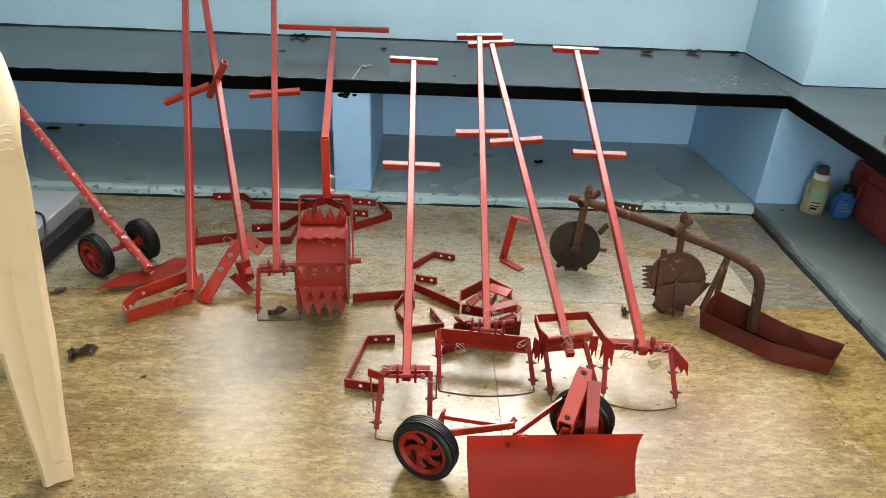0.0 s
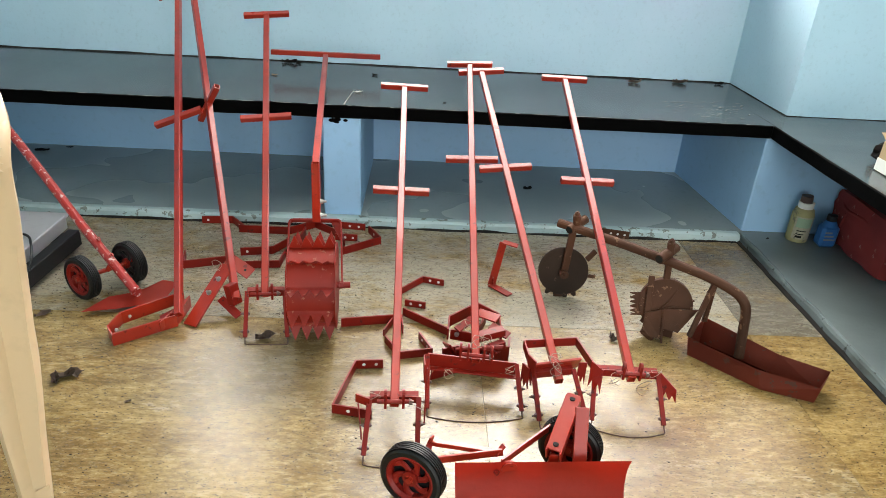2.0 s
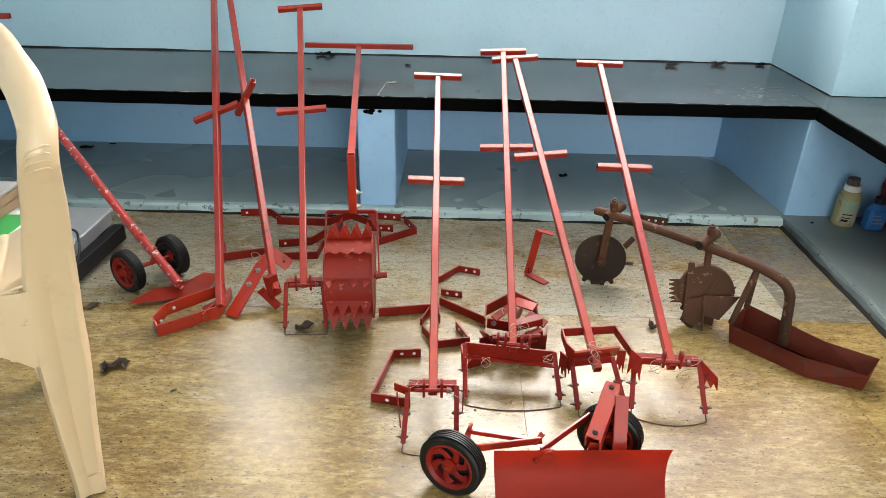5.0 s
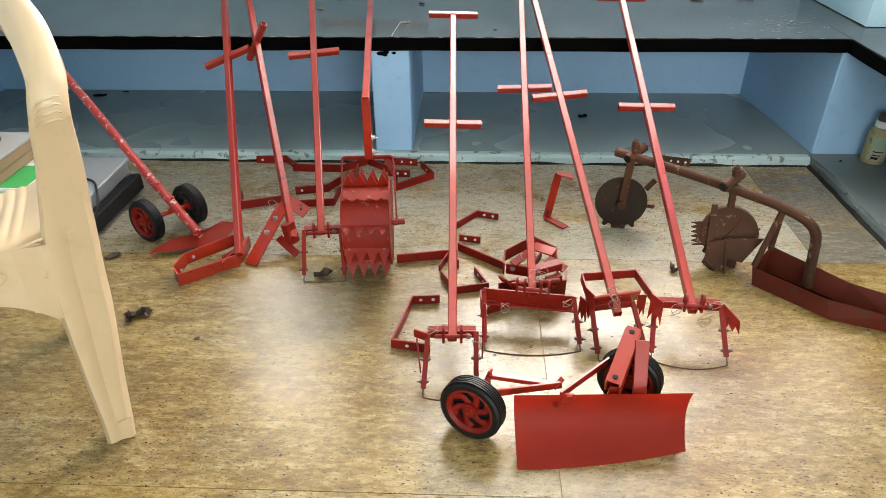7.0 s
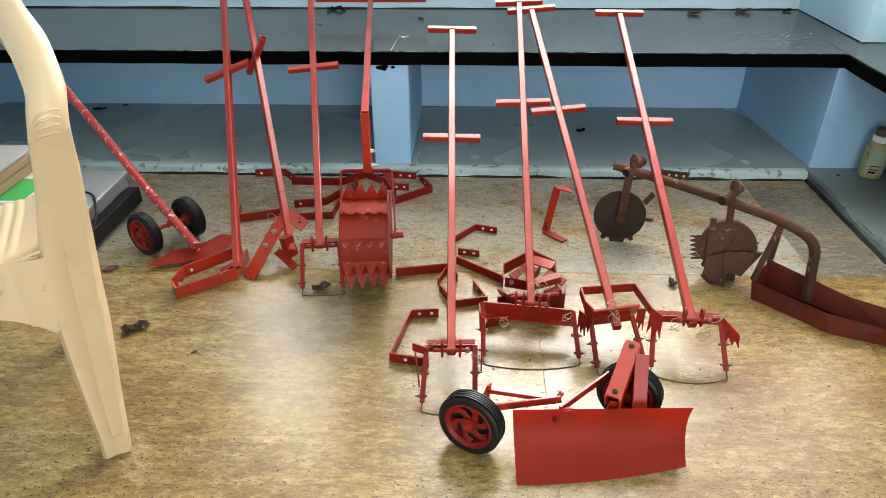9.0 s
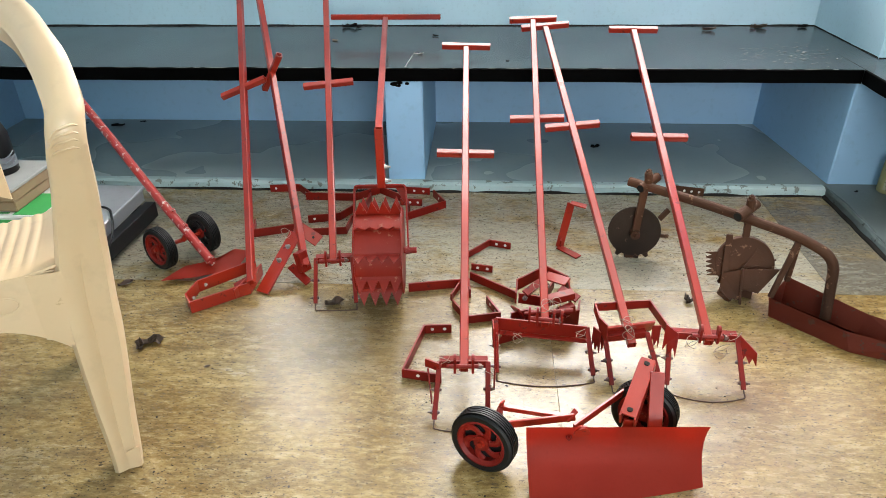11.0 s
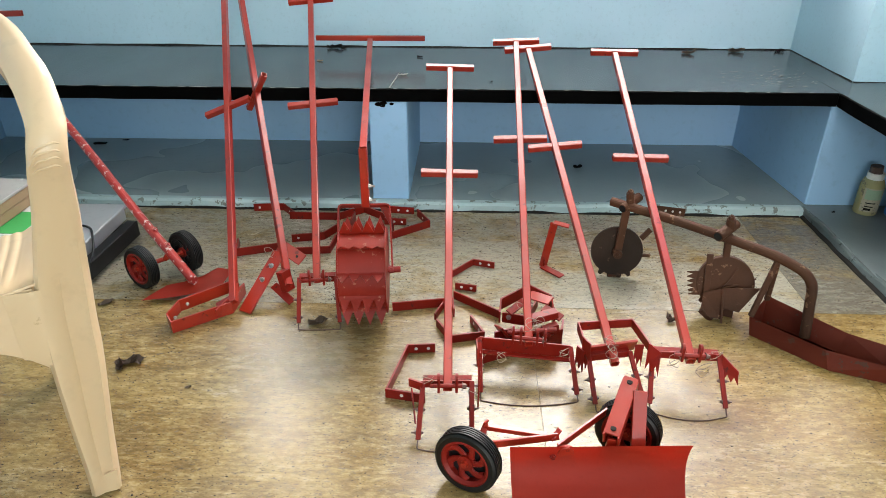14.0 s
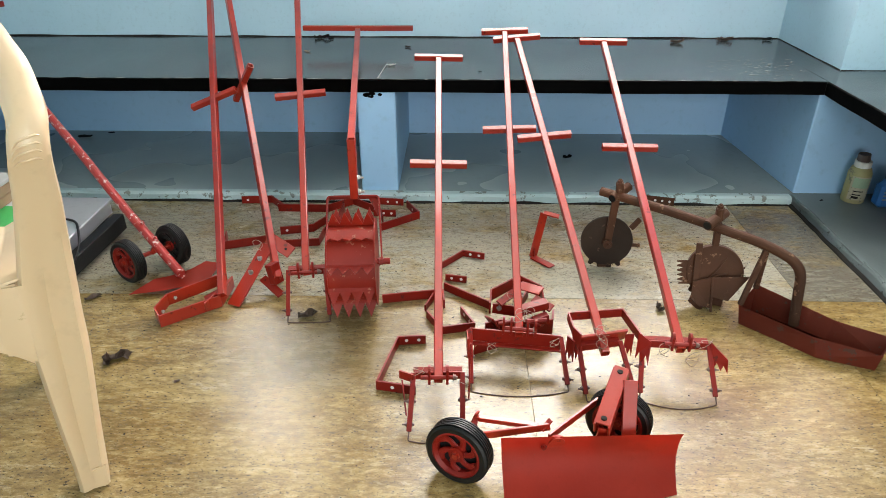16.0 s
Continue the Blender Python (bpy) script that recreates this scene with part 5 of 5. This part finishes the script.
part("cloth", bm, CLOTH, bd, smooth=True)
cloth = bpy.data.objects[bd.children[0].name]
rnd = random.Random(5)
facing = [p for p in cloth.data.polygons if p.normal.x * -0.8 + p.normal.y * -0.4 + p.normal.z * 0.3 > 0.45]
for p in rnd.sample(list(facing), min(22, len(facing))):
    n = p.normal
    at = p.center + origin(bd) + n * 0.0012
    side = Vector((0, 0, 1)).cross(n).normalized()
    up_ = n.cross(side)
    tri = [at + up_ * 0.006, at - up_ * 0.004 + side * 0.005, at - up_ * 0.004 - side * 0.005, at + up_ * 0.006]
    part("printed_triangle", sweep(tri, 0.0006, 4), FADED, bd)
part("cord", sweep(rounded([(0.33, 0.01, SHELF_Z + 0.16), (0.305, -0.06, SHELF_Z + 0.14), (0.303, -0.16, SHELF_Z + 0.150), (0.320, -0.30, SHELF_Z + 0.13)], 0.03, 4), 0.005, 8), CLOTH, bd)
part("cord", sweep(rounded([(0.37, -0.05, SHELF_Z + 0.190), (0.308, -0.07, SHELF_Z + 0.14), (0.300, -0.06, SHELF_Z + 0.04)], 0.03, 4), 0.005, 8), CLOTH, bd)

# ---- on the bench slab ----
bx = thing("cardboard_box", (0.22, -0.42, SLAB_Z), "small brown and white cardboard box on the bench wing", "box")
part("box_body", box(0.125, 0.30, -0.46, -0.372, SLAB_Z + 0.001, SLAB_Z + 0.085, 0.002), CARD, bx)
part("white_side", box(0.1225, 0.1248, -0.459, -0.373, SLAB_Z + 0.004, SLAB_Z + 0.038), PAPER, bx)
part("white_side", box(0.126, 0.299, -0.4625, -0.4603, SLAB_Z + 0.004, SLAB_Z + 0.038), PAPER, bx)
part("flap", plate([(0.13, -0.372, SLAB_Z + 0.086), (0.29, -0.372, SLAB_Z + 0.086), (0.29, -0.345, SLAB_Z + 0.102), (0.13, -0.345, SLAB_Z + 0.100)], 0.002), CARD, bx)
cl = thing("crumpled_bag", (0.20, -0.30, SLAB_Z), "dark crumpled bag behind the cardboard box", "bag")
bm = bmesh.new()
bmesh.ops.create_icosphere(bm, subdivisions=3, radius=1)
for v in bm.verts:
    v.co *= 1 + 0.35 * noise.noise(v.co * 2.5)
    v.co = Vector((0.215, -0.305, SLAB_Z + 0.028)) + Vector((v.co.x * 0.055, v.co.y * 0.03, v.co.z * 0.034))
    v.co.z = max(v.co.z, SLAB_Z + 0.001)
part("bag_skin", bm, CHAR, cl)


# pale scuffs worn into the slab near the corner
rnd = random.Random(77)
bm = bmesh.new()
for k in range(150):
    x, y = rnd.gauss(-0.13, 0.085), rnd.gauss(0.22, 0.065)
    if not (-0.45 < x < 0.02 and 0.06 < y < 0.5):
        continue
    a, ln, wd = rnd.uniform(-0.5, 0.5), rnd.uniform(0.004, 0.028), rnd.uniform(0.0004, 0.0016)
    pts = [Vector((x + math.cos(a + 0.4 * t) * ln * t, y + math.sin(a + 0.4 * t) * ln * t, SLAB_Z + 0.0016)) for t in (0, 0.35, 0.7, 1)]
    sweep(pts, [wd * 0.3, wd, wd * 0.8, wd * 0.2], 5, True, bm, 0.12)
tagged(part("scuff", bm, SCUFF), "pale scuff marks on the cement bench slab", "scuff", "", "stuff")


# paint worn pale along the slab's front edge
rnd = random.Random(41)
bm = bmesh.new()
x = -3.2
while x < 0.0:
    ln, wd = rnd.uniform(0.012, 0.085), rnd.uniform(0.0006, 0.0017)
    pts = [Vector((x + ln * t, FRONT_Y + 0.0035 + rnd.uniform(-0.001, 0.001), SLAB_Z + 0.0004)) for t in (0, 0.3, 0.7, 1)]
    sweep(pts, [wd * 0.3, wd, wd * 0.7, wd * 0.2], 5, True, bm, 0.6)
    x += ln + rnd.uniform(0.0, 0.07)
tagged(part("edge_wear", bm, SCUFF), "pale worn paint along the black bench edge", "worn edge", "", "stuff")


# spilt paint: black runs on the pier's head, a pale crack across the slab
bm = bmesh.new()
rnd = random.Random(9)
for k in range(9):
    s_ = rnd.uniform(0.003, 0.009)
    bmesh.ops.create_icosphere(bm, subdivisions=2, radius=1, matrix=Matrix.Translation((-1.425 + rnd.uniform(-0.02, 0.03), 0.0398, 0.366 + rnd.uniform(-0.008, 0.008))) @ Matrix.Diagonal((s_ * 1.3, 0.0008, s_ * 0.8, 1)))
tagged(part("paint_run", bm, FASCIA), "black paint runs on the blue pier head", "paint run", "", "stuff")
bm = sweep([(-1.404, 0.045, SLAB_Z + 0.0014), (-1.402, 0.09, SLAB_Z + 0.0014), (-1.398, 0.14, SLAB_Z + 0.0014), (-1.393, 0.21, SLAB_Z + 0.0014), (-1.391, 0.25, SLAB_Z + 0.0014)], [0.0035, 0.0015, 0.0022, 0.0012, 0.0006], 6, True, None, 0.15)
tagged(part("slab_crack", bm, SCUFF), "pale plaster crack across the bench slab", "crack", "", "stuff")


# ---- leaves and litter ----
def litter(name, at, size, mat, label, category, seed, tall=0.25, turn=0.0):
    """A curled leaf or scrap of its own outline."""
    rnd = random.Random(seed)
    bm = bmesh.new()
    rows = []
    for i in range(7):
        t = i / 6
        wd = math.sin(math.pi * (0.08 + 0.84 * t)) * 0.32 * rnd.uniform(0.7, 1.2)
        row = []
        for j in (-1, 0, 1):
            p = Vector(((t - 0.5) * size, j * wd * size, 0.002 + size * tall * (abs(j) * rnd.uniform(0.3, 1.0) * 0.6 + (t - 0.4) ** 2 * rnd.uniform(0.4, 1.4))))
            row.append(bm.verts.new(Vector(at) + Matrix.Rotation(radians(turn), 3, "Z") @ p))
        rows.append(row)
    for a, b in zip(rows, rows[1:]):
        for k in range(2):
            bm.faces.new((a[k], a[k + 1], b[k + 1], b[k]))
    bmesh.ops.solidify(bm, geom=bm.faces[:], thickness=0.0009)
    low = min(v.co.z for v in bm.verts)
    for v in bm.verts:
        v.co.z += at[2] + 0.0006 - low
    return tagged(part(name, bm, mat), label, category, "litter")


litter("dry_leaf", (-1.945, -0.875, 0), 0.050, LEAF, "curled dark dry leaf on the stone floor", "leaf", 1, 0.5, 20)
litter("dry_leaf", (-1.955, -0.890, 0), 0.034, LEAF, "curled dark dry leaf on the stone floor", "leaf", 2, 0.6, 120)
litter("dry_leaf", (-1.925, -0.862, 0), 0.044, LEAF, "torn dark dry leaf on the stone floor", "leaf", 31, 0.35, -50)
litter("dry_leaf", (-1.770, -0.952, 0), 0.014, LEAF, "small dry leaf scrap on the stone floor", "leaf", 3, 0.3, 20)
litter("dry_leaf", (-1.525, -0.695, 0), 0.050, LEAF, "grey dry leaf beside the weeder hoop", "leaf", 4, 0.6, 15)
litter("dry_leaf", (-0.615, -0.640, 0), 0.026, LEAF, "small brown clod on the stone floor", "leaf", 5, 0.9, 80)
litter("dry_leaf", (-0.610, -0.652, 0), 0.022, LEAF, "small brown clod on the stone floor", "leaf", 6, 0.9, 20)
litter("dry_leaf", (-1.705, 0.413, SLAB_Z), 0.026, CARD, "pale leaf scrap on the bench slab", "leaf", 7, 0.3, -20)
litter("dry_leaf", (-1.690, 0.640, SLAB_Z), 0.060, CHAR, "dark leaf against the wall on the bench", "leaf", 8, 0.4, 5)
litter("dry_leaf", (-1.650, 0.625, SLAB_Z), 0.030, CHAR, "dark leaf against the wall on the bench", "leaf", 9, 0.4, 60)
litter("dry_leaf", (-1.335, 0.488, SLAB_Z), 0.028, CHAR, "dark leaf scrap on the bench slab", "leaf", 10, 0.3, -30)
litter("paper_scrap", (-1.374, 0.215, SLAB_Z), 0.032, PAPER, "torn white paper scrap on the bench slab", "paper scrap", 11, 0.25, 10)
litter("dry_leaf", (-0.290, 0.590, SLAB_Z), 0.050, LEAF, "brown leaf litter against the wall", "leaf", 12, 0.4, -10)
litter("dry_leaf", (-0.091, 0.630, SLAB_Z), 0.060, LEAF, "brown leaf litter against the wall", "leaf", 13, 0.4, -5)
litter("dry_leaf", (0.08, 0.640, SLAB_Z), 0.040, CHAR, "dark litter in the bench corner", "leaf", 14, 0.4, 5)
litter("dry_leaf", (-1.072, 0.131, SLAB_Z), 0.012, CHAR, "dark scrap on the bench slab", "leaf", 15, 0.3, 5)
litter("dry_leaf", (-2.707, 0.552, SHELF_Z), 0.060, CHAR, "dark curved scrap on the plinth shelf", "leaf", 16, 0.2, 3)
litter("dry_leaf", (-2.620, 0.605, SHELF_Z), 0.030, CHAR, "dark scrap on the plinth shelf", "leaf", 17, 0.2, 3)
litter("dry_leaf", (-0.716, 0.354, SHELF_Z), 0.034, CHAR, "dark curved scrap on the plinth shelf", "leaf", 18, 0.6, 0)
litter("dry_leaf", (-2.12, -0.62, 0), 0.040, LEAF, "dry leaf scrap by the wheel hoe", "leaf", 19, 0.3, 40)
litter("dry_leaf", (0.09, -0.02, SHELF_Z), 0.016, CHAR, "dark scrap on the wing plinth", "leaf", 20, 0.3, 40)
rnd = random.Random(12)
bm = bmesh.new()
for k in range(620):
    x, y = rnd.uniform(-2.6, 0.0), -rnd.random() ** 1.3 * 1.7 - 0.01
    s = rnd.uniform(0.0007, 0.0023)
    bmesh.ops.create_icosphere(bm, subdivisions=0 + 1, radius=s, matrix=Matrix.Translation((x, y, s * 0.3)) @ Matrix.Diagonal((1.3, 0.8, 0.5, 1)))
tagged(part("grit", bm, CHAR), "dark grit scattered on the stone floor", "grit", "", "stuff")

# ---- stone floor, slab by slab ----
floor = structure("floor", box(-3.8, 0.9, -4.7, 0.2, -0.06, -0.0015), JOINT, "polished ochre stone floor with thin joints", "floor")
COLS, ROWS = (-3.6, -2.5, -0.98, -0.22, 0.02), (-4.5, -3.645, -2.885, -2.115, -1.355, -0.595, 0.02)
for x0, x1 in zip(COLS, COLS[1:]):
    for y0, y1 in zip(ROWS, ROWS[1:]):
        part("stone_slab", box(x0 + 0.0004, x1 - 0.0004, y0 + 0.0004, y1 - 0.0004, -0.03, 0.0, 0.0005), (DARK_STONE if x0 > -0.3 else DUSTY_STONE) if y1 > 0 else STONE, floor)
